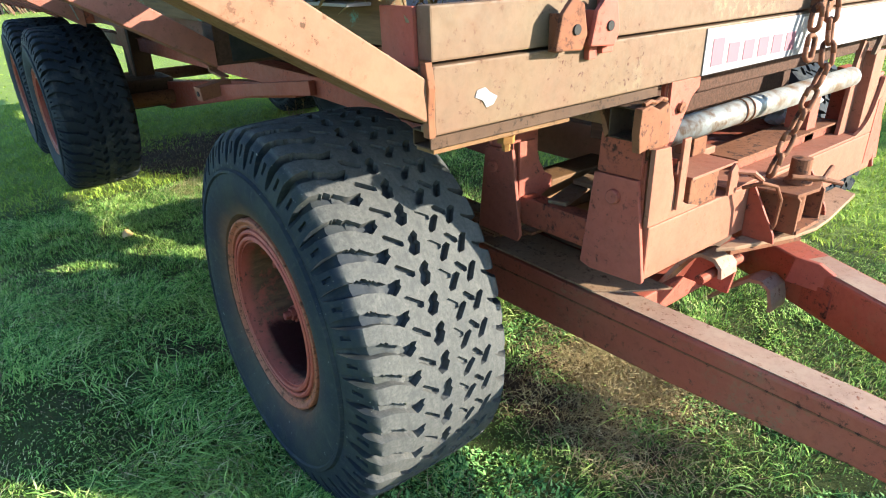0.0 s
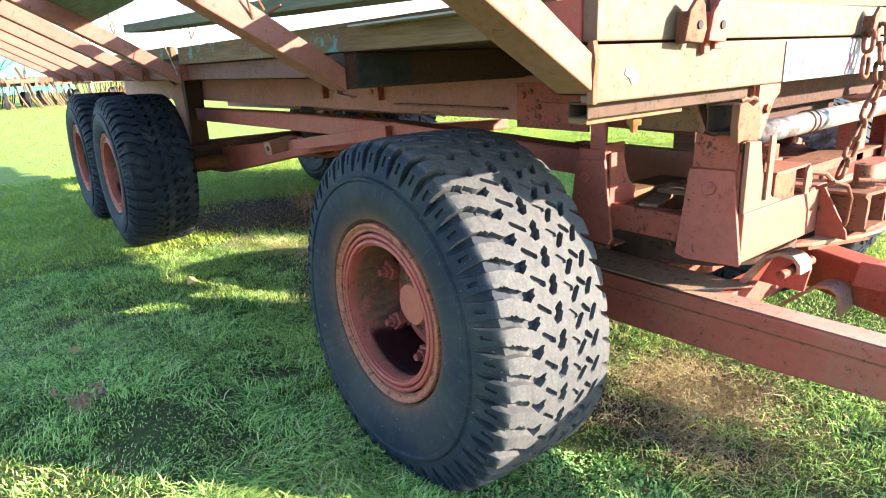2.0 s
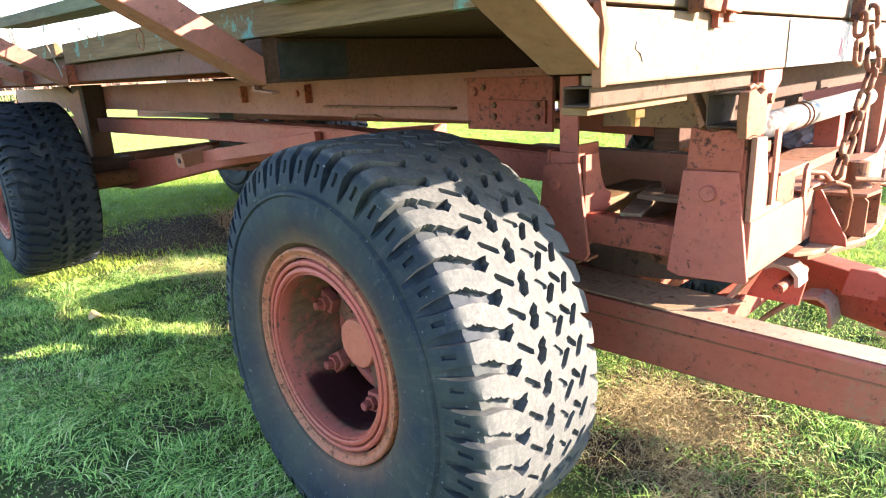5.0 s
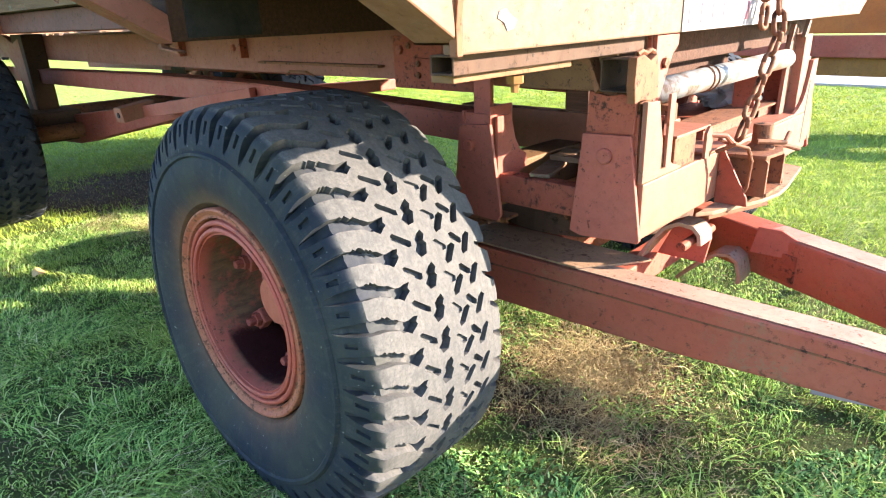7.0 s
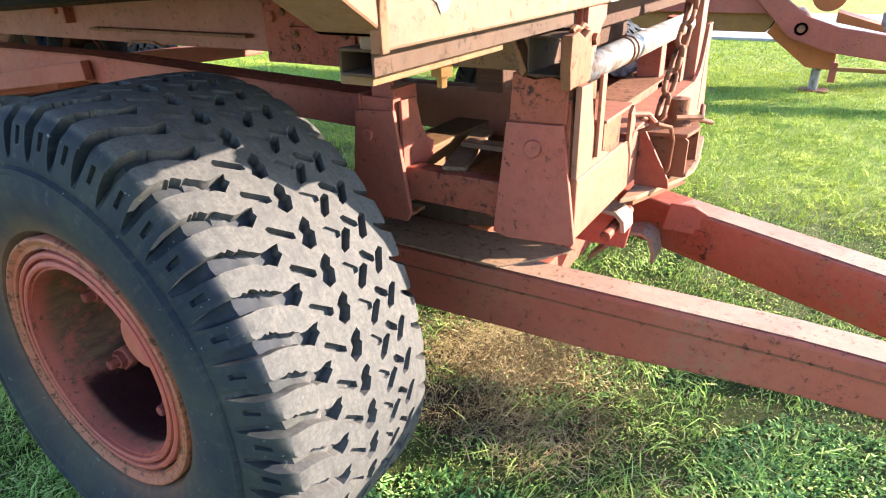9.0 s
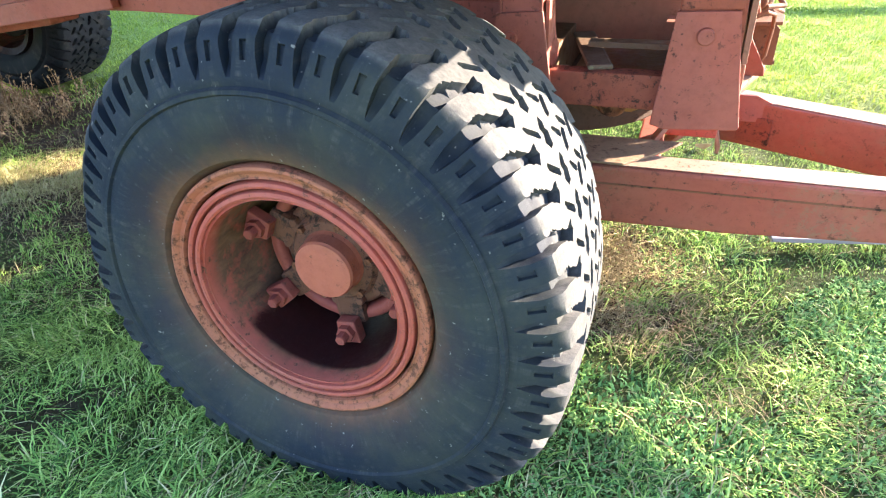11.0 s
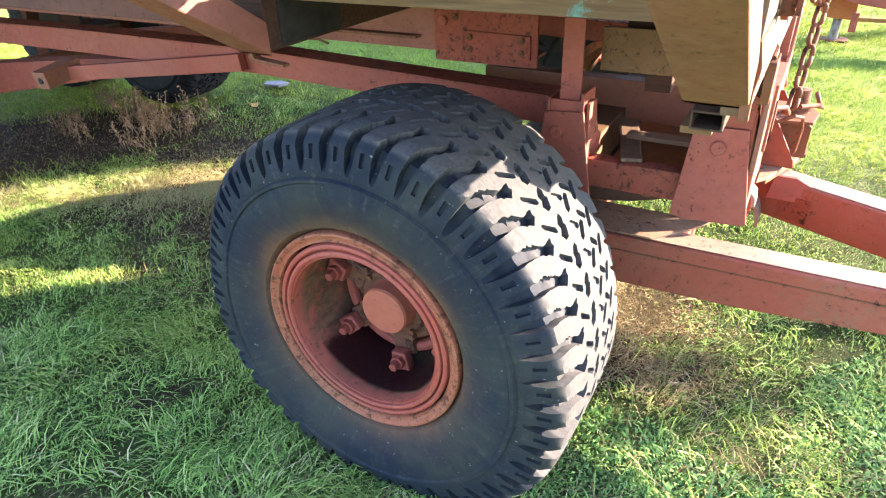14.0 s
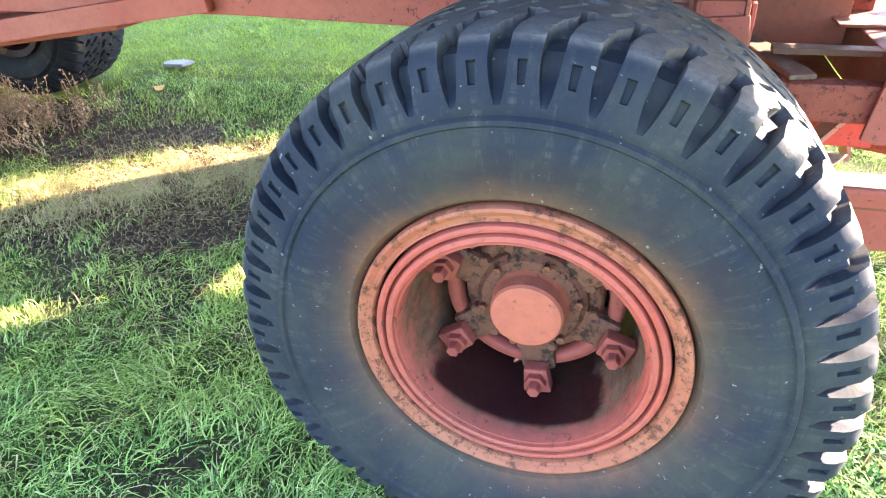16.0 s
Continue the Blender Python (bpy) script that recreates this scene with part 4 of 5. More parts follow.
# drawbar
near_beam = P("drawbar_beam", prism([(-0.25, 0.574), (1.36, 0.579), (2.9, 0.52), (2.9, 0.43), (1.40, 0.437), (0.9, 0.40), (-0.25, 0.372)], "y", 0.88, 0.997, 0.010), DRAWRED, "heavy red drawbar beam with rubbed paint")
P("weld_seam", prism([(-0.25, 0.515), (1.4, 0.535), (2.9, 0.492), (2.9, 0.488), (1.4, 0.530), (-0.25, 0.510)], "y", 0.8775, 0.882, 0.0), RUST, parent=near_beam)
# rubbed strip begins where sun reaches the beam; sunlight is put into it
P("sunlit_top", prism([(0.56, 0.5785), (1.36, 0.5805), (2.88, 0.5225), (2.88, 0.5245), (1.36, 0.5825), (0.56, 0.5805)], "y", 0.893, 0.985, 0.0), SUNPALE, "pale rubbed top of the beam with sunlight put into its colour", parent=near_beam)
far_beam = P("drawbar_beam", beam((0.60, 1.845, 0.487), (2.9, 0.52 + 0.28, 0.482), 0.13, 0.17, 0.010), DRAWRED, "heavy red drawbar beam with rubbed paint")
d = (Vector((2.9, 0.80, 0.482)) - Vector((0.60, 1.845, 0.487))).normalized()
nrm = Vector((0, 0, 1)).cross(d) * -1
pl = beam(Vector((0.98, 1.6725, 0.47)) + nrm * 0.066, Vector((1.09, 1.6225, 0.47)) + nrm * 0.066, 0.012, 0.10, 0.002)
P("sunlit_top", beam((0.95, 1.686, 0.5735), (2.86, 0.818, 0.5695), 0.10, 0.002, 0.0), SUNPALE, "pale rubbed top of the beam with sunlight put into its colour", parent=far_beam)
P("bolted_plate", pl, RED_DARK, parent=far_beam)
P("tie_beam", box(0.20, 0.32, 0.998, 2.0, 0.40, 0.53, 0.006), RED_DARK)
P("drawbar_plate", prism([(-0.24, 0.886), (0.60, 0.886), (0.70, 1.0), (0.76, 1.095), (-0.24, 1.095)], "z", 0.5815, 0.589, 0.002), DUSTY, "dusty worn plate on top of the drawbar")
P("tie_beam", box(0.62, 0.70, 0.998, 1.72, 0.46, 0.55, 0.006), RED)

# bed: front board, sill, edge beams, planks
P("front_board", box(0.809, 0.852, 0.085, 2 * YC - 0.095, 1.285, 1.404, 0.004), CREAM, "cream painted front board with rusty scuffs")
P("front_board", box(0.811, 0.850, 0.085, 2 * YC - 0.095, 1.410, 1.500, 0.004), CREAM, "cream painted front board with rusty scuffs")
P("corner_angle", box(0.71, 0.810, 0.078, 0.088, 1.40, 1.498, 0.002), RED)
P("corner_rust", prism([(0.838, 1.283), (0.856, 1.283), (0.855, 1.33), (0.860, 1.37), (0.852, 1.412), (0.838, 1.41)], "y", 0.070, 0.0845, 0.002), RUST)
P("front_sill", tube_y(0.762, 0.818, 1.249, 1.2835, 0.10, 0.80, 0.004), SHADED_RUST, "brown steel tube under the front board")
P("under_strap", box(0.745, 0.80, 0.12, 0.50, 1.234, 1.2475, 0.002), BROWN)
bm = lathe([(0.0, 0.0001), (0.0, 0.009), (0.03, 0.010), (0.03, 0.019), (0.055, 0.019), (0.055, 0.0001)], 6)
o = P("strap_bolt", bm, OCHRE)
o.rotation_euler = (radians(90), 0, 0)
o.location = (0.775, 0.331, 1.196)
o.scale = (1, 0.6, 1)
P("cross_channel", box(0.42, 0.55, 0.98, 2 * YC - 0.98, 1.215, 1.298, 0.004), UNDERBED_DARK)
P("side_web", box(0.38, 0.712, 0.862, 0.876, 1.135, 1.262, 0.003), BROWN, "rust-speckled brown web plate")
SLOPE = math.atan(0.555)
STRUTS = (0.853, -0.19, -2.05, -2.9, -3.75, -4.6, -5.5, -6.4)
STRUTZ = (1.362, 1.360, 1.385, 1.395, 1.40, 1.40, 1.40, 1.40)
for i, sx in enumerate(STRUTS):
    far = -0.80 if i < 2 else -0.95
    b2 = beam((sx - 0.054, 0.14, STRUTZ[i]), (sx - 0.054, far, STRUTZ[i] + (0.14 - far) * 0.555), 0.107, 0.112, 0.006)
    for v in b2.verts:          # cut upright where it meets the bed
        if v.co.y > 0.080:
            v.co.z -= (v.co.y - 0.080) * math.tan(SLOPE) * 0.75
            v.co.y = 0.080
    P("side_strut", b2, STRUT if i == 0 else RAILPINK, "sloping steel side strut with flaking paint")
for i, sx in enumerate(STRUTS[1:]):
    P("outrigger", box(sx - 0.10, sx - 0.01, 0.085, 2 * YC - 0.095, 1.306 if i == 0 else 1.34, 1.425, 0.005), UNDERBED_DARK if i == 0 else RED_DARK, "dark cross bearer under the bed")
planks = [(0.74, -2.04, 0.022), (-2.17, -2.89, 0.035), (-3.02, -7.5, 0.035)]
for xa, xb, dz in planks:
    P("side_plank", box(xb, xa, 0.081, 0.118, 1.428 + (0 if xa > 0 else dz), 1.496 + dz, 0.003), WOOD_BROWN, "wooden side plank with traces of teal paint")
P("black_stain_plate", box(-0.199, -0.192, 0.13, 0.36, 1.315, 1.415, 0.001), FLAT_BLACK, "soot-black smear on the bearer")
P("foot_angle", prism([(-0.26, 1.30), (-0.25, 1.285), (-0.15, 1.278), (-0.15, 1.284), (-0.24, 1.292), (-0.245, 1.304)], "y", 0.07, 0.0935, 0.001), RUST)
P("side_plank", beam((-2.65, 0.03, 1.655), (0.70, 0.03, 1.560), 0.14, 0.048, 0.003), WOOD, "weathered grey-green plank")
P("side_plank", beam((-2.6, -0.40, 1.718), (-0.05, -0.44, 1.738), 0.24, 0.030, 0.003, up=(0, 0.47, 0.88)), WOOD, "weathered grey-green plank")
P("side_plank", beam((-7.0, -0.70, 1.876), (-2.4, -0.70, 1.876), 0.20, 0.030, 0.003, up=(0, 0.47, 0.88)), WOOD, "weathered grey-green plank")
bm = rod([(-0.24, -0.16, 1.56), (-0.2, -0.2, 1.60), (-0.17, -0.24, 1.595), (-0.19, -0.22, 1.53), (-0.23, -0.18, 1.52), (-0.26, -0.14, 1.55), (-0.20, -0.12, 1.57)], 0.004, 6)
P("tied_wire", bm, RUST)
P("tied_wire", rod([(-1.92, 0.0, 1.64), (-1.90, -0.02, 1.52), (-1.91, 0.02, 1.40), (-1.93, 0.03, 1.37)], 0.003, 6), PIPE)
P("plank_ring", rod([(-1.05 + 0.035 * math.cos(a), 0.085, 1.475 + 0.035 * math.sin(a)) for a in (2 * math.pi * k / 14 for k in range(15))], 0.007, 6), RUST)
P("folded_sheet", prism([(-0.05, 0.02), (0.68, 0.03), (0.68, 0.14), (0.2, 0.13), (0.12, 0.06), (-0.05, 0.12)], "z", 1.496, 1.502, 0.001), SIGN, "thin pale sheet edge")
P("bed_floor", box(-7.5, -0.31, 0.1195, 2 * YC - 0.16, 1.427, 1.490, 0.0), UNDERBED_DARK, "dark board floor of the bed")
P("edge_beam", box(-7.5, -0.30, 0.125, 0.20, 1.345, 1.424, 0.004), DARKRED, "dark red-brown edge beam of the bed")
P("bed_floor", box(-0.309, 0.79, 0.14, 2 * YC - 0.16, 1.427, 1.455, 0.0), UNDERBED_DARK, "dark board floor of the bed")
# slatted rack behind the front board
for k, (sx, sz) in enumerate(((0.60, 1.535), (0.56, 1.60), (0.52, 1.665))):
    P("rack_slat", beam((sx, 0.55, sz), (sx, 2.75, sz + 0.03), 0.025, 0.045, 0.003, up=(0, 0, 1)), WOOD, "bleached wooden slat")
P("rack_back", beam((0.46, 0.55, 1.60), (0.46, 2.75, 1.63), 0.01, 0.20, 0.002), RED_DARK)
P("rack_post", box(0.853, 0.876, 0.50, 0.535, 1.385, 2.0, 0.003), RED, "rusty angle post")
# far side struts
for sx in STRUTS[:5]:
    P("side_strut", beam((sx - 0.055, 2 * YC - 0.14, 1.333), (sx - 0.055, 2 * YC + 0.9, 1.90), 0.11, 0.112, 0.006), PINK)
P("side_plank", beam((-7.0, 2 * YC - 0.03, 1.62), (0.70, 2 * YC - 0.03, 1.57), 0.14, 0.048, 0.003), WOOD)
P("side_plank", beam((-7.0, 2 * YC + 0.42, 1.73), (0.2, 2 * YC + 0.42, 1.735), 0.24, 0.03, 0.003, up=(0, -0.47, 0.88)), WOOD)
P("side_plank", box(-7.5, 0.70, 2 * YC - 0.15, 2 * YC - 0.10, 1.412, 1.50, 0.004), WOOD)
# fold-down lugs on the board
def lug(y0, mat):
    ring = [(y0, 1.405), (y0 + 0.075, 1.400), (y0 + 0.088, 1.43), (y0 + 0.075, 1.485), (y0 + 0.045, 1.50), (y0 + 0.015, 1.47)]
    bm = prism(ring, "x", 0.880, 0.891, 0.003)
    o = P("hinge_plate", bm, mat, "rusty hinge plate with a hole")
    # black disc in place of a hole; its shade is put into the colour
    h = lathe([(-0.0085, 0.0001), (-0.0085, 0.010), (0.004, 0.010)], 12)
    c = P("pin_hole", h, FLAT_BLACK, parent=o)
    c.rotation_euler = (0, 0, radians(90))
    c.location = (0.886, y0 + 0.055, 1.44)
    P("hinge_foot", box(0.8525, 0.879, y0 + 0.02, y0 + 0.03, 1.40, 1.47, 0.001), mat)
    return o
lug(0.345, RUST)
lug(0.445, RED)
P("hinge_tail", box(0.853, 0.867, 0.47, 0.495, 1.375, 1.405, 0.002), RED)
lug(1.44, RUST)
P("paint_splash", prism([(0.183, 1.352), (0.178, 1.340), (0.196, 1.332), (0.205, 1.318), (0.222, 1.322), (0.232, 1.335), (0.212, 1.346), (0.202, 1.355)], "x", 0.8525, 0.854, 0.0), SIGN, "splash of white paint")
# sign
sign = P("sign_panel", box(0.853, 0.8555, 0.925, 2.15, 1.287, 1.398, 0.0), SIGN, "white panel with faded pink lettering bars")
for k in range(6):
    part("lettering_bar", box(0.8557, 0.8567, 0.957 + 0.077 * k, 1.010 + 0.077 * k, 1.305, 1.372 if k == 0 else 1.355, 0), SIGNPINK, sign)

# rear suspension and fenders
for k in (0, 1):
    y0, y1 = (0.862, 0.937) if k == 0 else (2 * YC - 0.937, 2 * YC - 0.862)
    P("hanger", box(-4.72, -4.42, y0 - (0.08 if k == 0 else 0), y1 + (0 if k == 0 else 0.08), 0.50, 1.33, 0.006), SHADED_RUST)
    P("spring_seat", box(-4.62, -4.18, 0.58 if k == 0 else 2 * YC - 1.02, 1.02 if k == 0 else 2 * YC - 0.58, 0.50, 0.74, 0.02), SHADED_RUST)
    yb = 0.96 if k == 0 else 2 * YC - 0.96
    P("walking_beam", prism([(-4.9, 0.42), (-4.2, 0.46), (-2.35, 0.80), (-1.6, 0.90), (-1.6, 0.97), (-2.35, 0.91), (-4.2, 0.70), (-4.9, 0.64)], "y", yb, yb + 0.14, 0.010), RED, "heavy red suspension beam")
    yf = 0.72 if k == 0 else 2 * YC - 0.73
    P("fender_bracket", prism([(-5.35, 1.33), (-4.95, 1.33), (-4.70, 1.26), (-4.52, 1.30), (-4.46, 0.62), (-4.52, 0.62), (-4.62, 0.92), (-4.85, 1.12)], "y", yf + 0.06, yf + 0.10, 0.002), PINK, "curved pale fender bracket")
for wx in (-4.05, -5.48):
    P("axle", rod([(wx, 0.42, 0.595), (wx, 2 * YW - 0.42, 0.595)], 0.06, 16), RUST)
stub = P("tow_stub", beam((-2.325, 0.65, 0.873), (-2.35, 0.86, 0.90), 0.085, 0.085, 0.004), PINK, "square tube stub with a bolt hole")
# bolt hole drawn as a disc, the shade inside it painted black
h = lathe([(-0.003, 0.0001), (-0.003, 0.016), (0.01, 0.016)], 16)
o = part("bolt_hole", h, FLAT_BLACK, stub)
o.location = (-2.325, 0.6495, 0.873)
P("diagonal_brace", beam((-2.33, 0.80, 0.875), (-1.10, 0.825, 1.035), 0.035, 0.07, 0.004), RED)
P("rail_hook", rod([(-0.86, 0.86, 1.13), (-0.80, 0.84, 1.15), (-0.70, 0.85, 1.15), (-0.68, 0.88, 1.13)], 0.005, 6), RUST)
P("spare_bar", box(-1.15, -0.30, 0.90, 0.936, 1.17, 1.18, 0.001), RUST)

# ---------------------------------------------------------------- chain
chain = thing("safety_chain", "rusty steel chain hanging from the front board", "chain")
def chain_link(L=0.085, w=0.045, r=0.0075, n=18):
    pts = []
    for k in range(n + 1):
        a = 2 * math.pi * k / n
        c, s2 = math.cos(a), math.sin(a)
        pts.append(((w / 2 - r) * c, 0, (L / 2 - w / 2) * (1 if s2 > 0 else -1) * (abs(s2) > 1e-6) + (w / 2 - r) * s2))
    return rod(pts, r, 8)
me_link = None
ends = [((0.895, 1.50, 1.44), (0.93, 1.46, 1.26)), ((0.93, 1.46, 1.26), (0.915, 1.27, 0.96)), ((0.885, 1.44, 1.43), (0.90, 1.40, 1.27))]
for a, c in ends:
    a, c = Vector(a), Vector(c)
    steps = max(1, round((c - a).length / 0.068))
    for k in range(steps):
        p = a.lerp(c, (k + 0.5) / steps)
        if me_link is None:
            o = part("link", chain_link(), RUST, chain, smooth=True)
            me_link = o.data
        else:
            o = new("link", me_link)
            o.parent = chain
        q = (c - a).to_track_quat("Z", "Y").to_matrix().to_4x4()
        o.matrix_local = Matrix.Translation(p) @ q @ pose(0, 0, 0, 0, 0, 35 + 90 * (k % 2))

# ---------------------------------------------------------------- load
bm = bmesh.new()
rng = random.Random(5)
for k in range(700):
    c = Vector((rng.gauss(0.62, 0.06), rng.uniform(0.02, 0.42), 0))
    c.z = 1.52 + abs(rng.gauss(0, 0.03))
    d = Vector((rng.gauss(0, 1), rng.gauss(0, 1.6), rng.gauss(0, 0.35))).normalized() * rng.uniform(0.04, 0.10)
    s2 = d.cross(Vector((0, 0, 1))).normalized() * 0.003
    bm.faces.new([bm.verts.new(v) for v in (c - d - s2, c - d + s2, c + d * 0.2 + s2 + Vector((0, 0, 0.012)), c + d, c + d * 0.2 - s2 + Vector((0, 0, 0.012)))])
hay = part("hay_heap", bm, STRAW)
tagged(hay, "heap of dry hay lying on the trailer bed", "hay", kind="stuff")
board = part("loose_board", beam((0.55, 0.14, 1.515), (0.70, 0.42, 1.505), 0.16, 0.02, 0.002), ORANGE)
tagged(board, "loose orange-brown board under the hay", "board")

# ---------------------------------------------------------------- implement beyond
impl = thing("farm_implement", "orange and red farm implement parked on the grass", "implement", (0.18, 0, 0))
part("hull", prism([(-4.5, 0.60), (0.42, 0.577), (0.55, 0.80), (-4.5, 0.80)], "y", 7.3, 7.9, 0.01), OCHRE, impl, "ochre painted hull plate")
part("hopper", prism([(0.43, 0.577), (0.86, 0.24), (1.13, 0.22), (1.12, 0.42), (0.72, 0.80), (0.56, 0.80)], "y", 7.3, 7.9, 0.01), ORANGE, impl, "rusty orange hopper")
part("side_panel", prism([(-4.5, 0.80), (0.50, 0.77), (0.30, 1.0), (-4.5, 1.0)], "y", 7.22, 7.29, 0.01), RED, impl)
part("upper_panel", prism([(-4.5, 1.02), (0.28, 1.02), (0.05, 1.5), (-4.5, 1.5)], "y", 7.25, 7.85, 0.01), ORANGE, impl)
arm = part("arm", prism([(0.20, 1.02), (0.46, 1.02), (0.80, 0.76), (1.10, 0.66), (3.2, 0.36), (3.2, 0.14), (1.05, 0.42), (0.66, 0.55)], "y", 7.12, 7.20, 0.012), RED, impl)
o = part("pivot_bolt", lathe([(-0.03, 0.0001), (-0.03, 0.035), (0.0, 0.04), (0.0, 0.065), (0.02, 0.07)], 20), RUST, arm)
o.location = (0.76, 7.12, 0.64)
part("drum", rod([(0.95, 7.4, 0.95), (0.95, 7.9, 0.95)], 0.16, 24), ORANGE, impl)
part("tray", prism([(1.05, 0.80), (1.65, 0.62), (1.65, 0.58), (1.05, 0.70)], "y", 7.25, 7.7, 0.004), ORANGE, impl)
part("hydraulic_cap", rod([(1.50, 7.3, 0.62), (1.50, 7.3, 0.80)], 0.06, 16), PIPE, impl)
part("parking_leg", rod([(0.97, 7.4, 0.0), (0.97, 7.4, 0.30)], 0.045, 16), PIPE, impl)
part("foot", box(0.84, 1.12, 7.30, 7.52, -0.03, 0.0, 0.004), RUST, impl)
part("pin_lug", box(1.09, 1.16, 7.28, 7.36, 0.10, 0.30, 0.006), RED, impl)
part("step", box(1.15, 1.62, 7.25, 7.30, 0.22, 0.26, 0.004), OCHRE, impl)
part("step_hanger", box(1.58, 1.62, 7.25, 7.30, 0.265, 0.42, 0.004), OCHRE, impl)
part("stand_leg", box(-3.4, -3.2, 7.4, 7.6, -0.03, 0.598, 0.006), RED, impl)

# ---------------------------------------------------------------- distance
road = part("road", box(-60, 60, 11.7, 17, -0.03, 0.03, 0), ROADM)
tagged(road, "pale grey road beyond the grass", "road", kind="structure")


TAN = simple("dusty_rust", (0.13, 0.072, 0.045), (0.21, 0.125, 0.08), 6)


def harrow(x, y, turn, seed):
    """A spring-tine cultivator: a frame of bars with hooked tines."""
    rng = random.Random(seed)
    h = thing("cultivator", "rusty spring-tine cultivator standing in the grass", "cultivator", (x, y, -0.11), "row of cultivators")
    h.rotation_euler = (0, 0, turn)
    h.scale = (1.0, 1.0, 1.7)
    for k in range(3):
        part("frame_bar", beam((-1.5, -0.6 + 0.6 * k, 0.75), (1.5, -0.6 + 0.6 * k, 0.75), 0.13, 0.13, 0.0), TAN, h)
    for k in range(3):
        part("cross_bar", beam((-1.4 + 1.4 * k, -0.7, 0.84), (-1.4 + 1.4 * k, 0.7, 0.84), 0.11, 0.11, 0.0), TAN, h)
    first = None
    for k in range(16):
        at = (-1.4 + 0.19 * k, -0.6 + 0.6 * (k % 3), 0)
        if first is None:
            first = part("tine", rod([(0, 0, 0.74), (0.0, 0.2, 0.95), (0, 0.32, 0.75), (0, 0.18, 0.35), (0, -0.1, 0.0)], 0.035, 5), TAN, h)
            o = first
        else:
            o = new("tine", first.data)
            o.parent = h
        o.location = at
    part("mast", beam((0, -0.2, 0.80), (0.2, 0.1, 1.25), 0.12, 0.12, 0.0), TAN, h)
    for k in (-1, 1):
        part("gauge_wheel", rod([(1.2 * k, 0.75, 0.25), (1.2 * k, 0.9, 0.25)], 0.26, 18), FLAT_BLACK, h)
    return h


for k in range(30):
    harrow(-41.0 + random.uniform(-3.5, 3.5), -8.0 + 1.3 * k, radians(random.uniform(0, 180)), k)
shed = thing("shed", "long teal sheet-metal shed far across the field", "shed", (-75, -12.5, 0))
part("wall", box(-4, 4, -22, 22, 0, 4.2, 0.0), TEAL, shed)
part("roof", prism([(-4.4, 4.2), (4.4, 4.2), (0, 5.6)], "y", -22.4, 22.4, 0.0), ROADM, shed)

TWIG = simple("bark", (0.16, 0.13, 0.11), (0.24, 0.20, 0.17), 15)


def bare_tree(x, y, h, seed):
    rng = random.Random(seed)
    t = thing("bare_tree", "leafless tree with thin branches in the distance", "tree", (x, y, -0.05))
    bm = bmesh.new()

    def grow(p, d, L, r, depth):
        pts = [p]
        for k in range(3):
            d = (d + Vector((rng.gauss(0, 0.10), rng.gauss(0, 0.10), 0.06))).normalized()
            pts.append(pts[-1] + d * L / 3)
        for i in range(3):
            rod([pts[i], pts[i + 1]], r * (1 - 0.2 * i), 5, bm)
        if depth:
            for k in range(rng.randint(3, 4)):
                grow(pts[rng.randint(1, 3)], (d + Vector((rng.gauss(0, 0.6), rng.gauss(0, 0.6), 0.15))).normalized(), L * 0.66, r * 0.5, depth - 1)
    grow(Vector((0, 0, 0)), Vector((0, 0, 1)), h * 0.45, h * 0.018, 4)
    part("crown", bm, TWIG, t)


for k, (tx, ty, th) in enumerate(((-62, 9.5, 12), (-66, 5.0, 9), (-70, 14, 11), (-64, 19, 10), (-80, 1, 12))):
    bare_tree(tx, ty, th, 40 + k)


# unseen tall pine, added on the sunny side so its crown shades some ground
NEEDLE = simple("pine_needles", (0.03, 0.06, 0.02), (0.06, 0.10, 0.035), 3)
pine = thing("shade_pine", "added unseen pine with a flat dense crown that shades the ground", "tree", (15.7, 20.1, -0.05))
part("trunk", rod([(0, 0, 0), (0.1, 0.05, 3.0), (0.0, 0.1, 6.2), (0.05, 0.0, 8.3)], 0.16, 10), TWIG, pine)
rng = random.Random(8)
for k in range(9):
    an = 2 * math.pi * k / 9
    part("limb", rod([(0.03, 0.05, 6.3 + 0.1 * k), (0.8 * math.cos(an), 0.8 * math.sin(an), 7.0 + 0.06 * k), (1.6 * math.cos(an), 1.6 * math.sin(an), 7.7)], 0.05, 6), TWIG, pine)
bm = bmesh.new()
for k in range(9000):
    an, rr = rng.uniform(0, 2 * math.pi), 1.85 * math.sqrt(rng.random())
    dome = math.sqrt(max(0.0, 1 - (rr / 1.95) ** 2))
    cc = Vector((rr * math.cos(an), rr * math.sin(an), 7.55 + rng.uniform(-0.55, 1.35) * (0.35 + 0.65 * dome)))
    u = Vector((rng.gauss(0, 1), rng.gauss(0, 1), rng.gauss(0, 0.6))).normalized() * rng.uniform(0.10, 0.20)
    w2 = u.cross(Vector((rng.gauss(0, 1), rng.gauss(0, 1), rng.gauss(0, 1)))).normalized() * 0.06
    bm.faces.new([bm.verts.new(q) for q in (cc - u, cc + w2, cc + u, cc - w2)])
part("crown", bm, NEEDLE, pine)

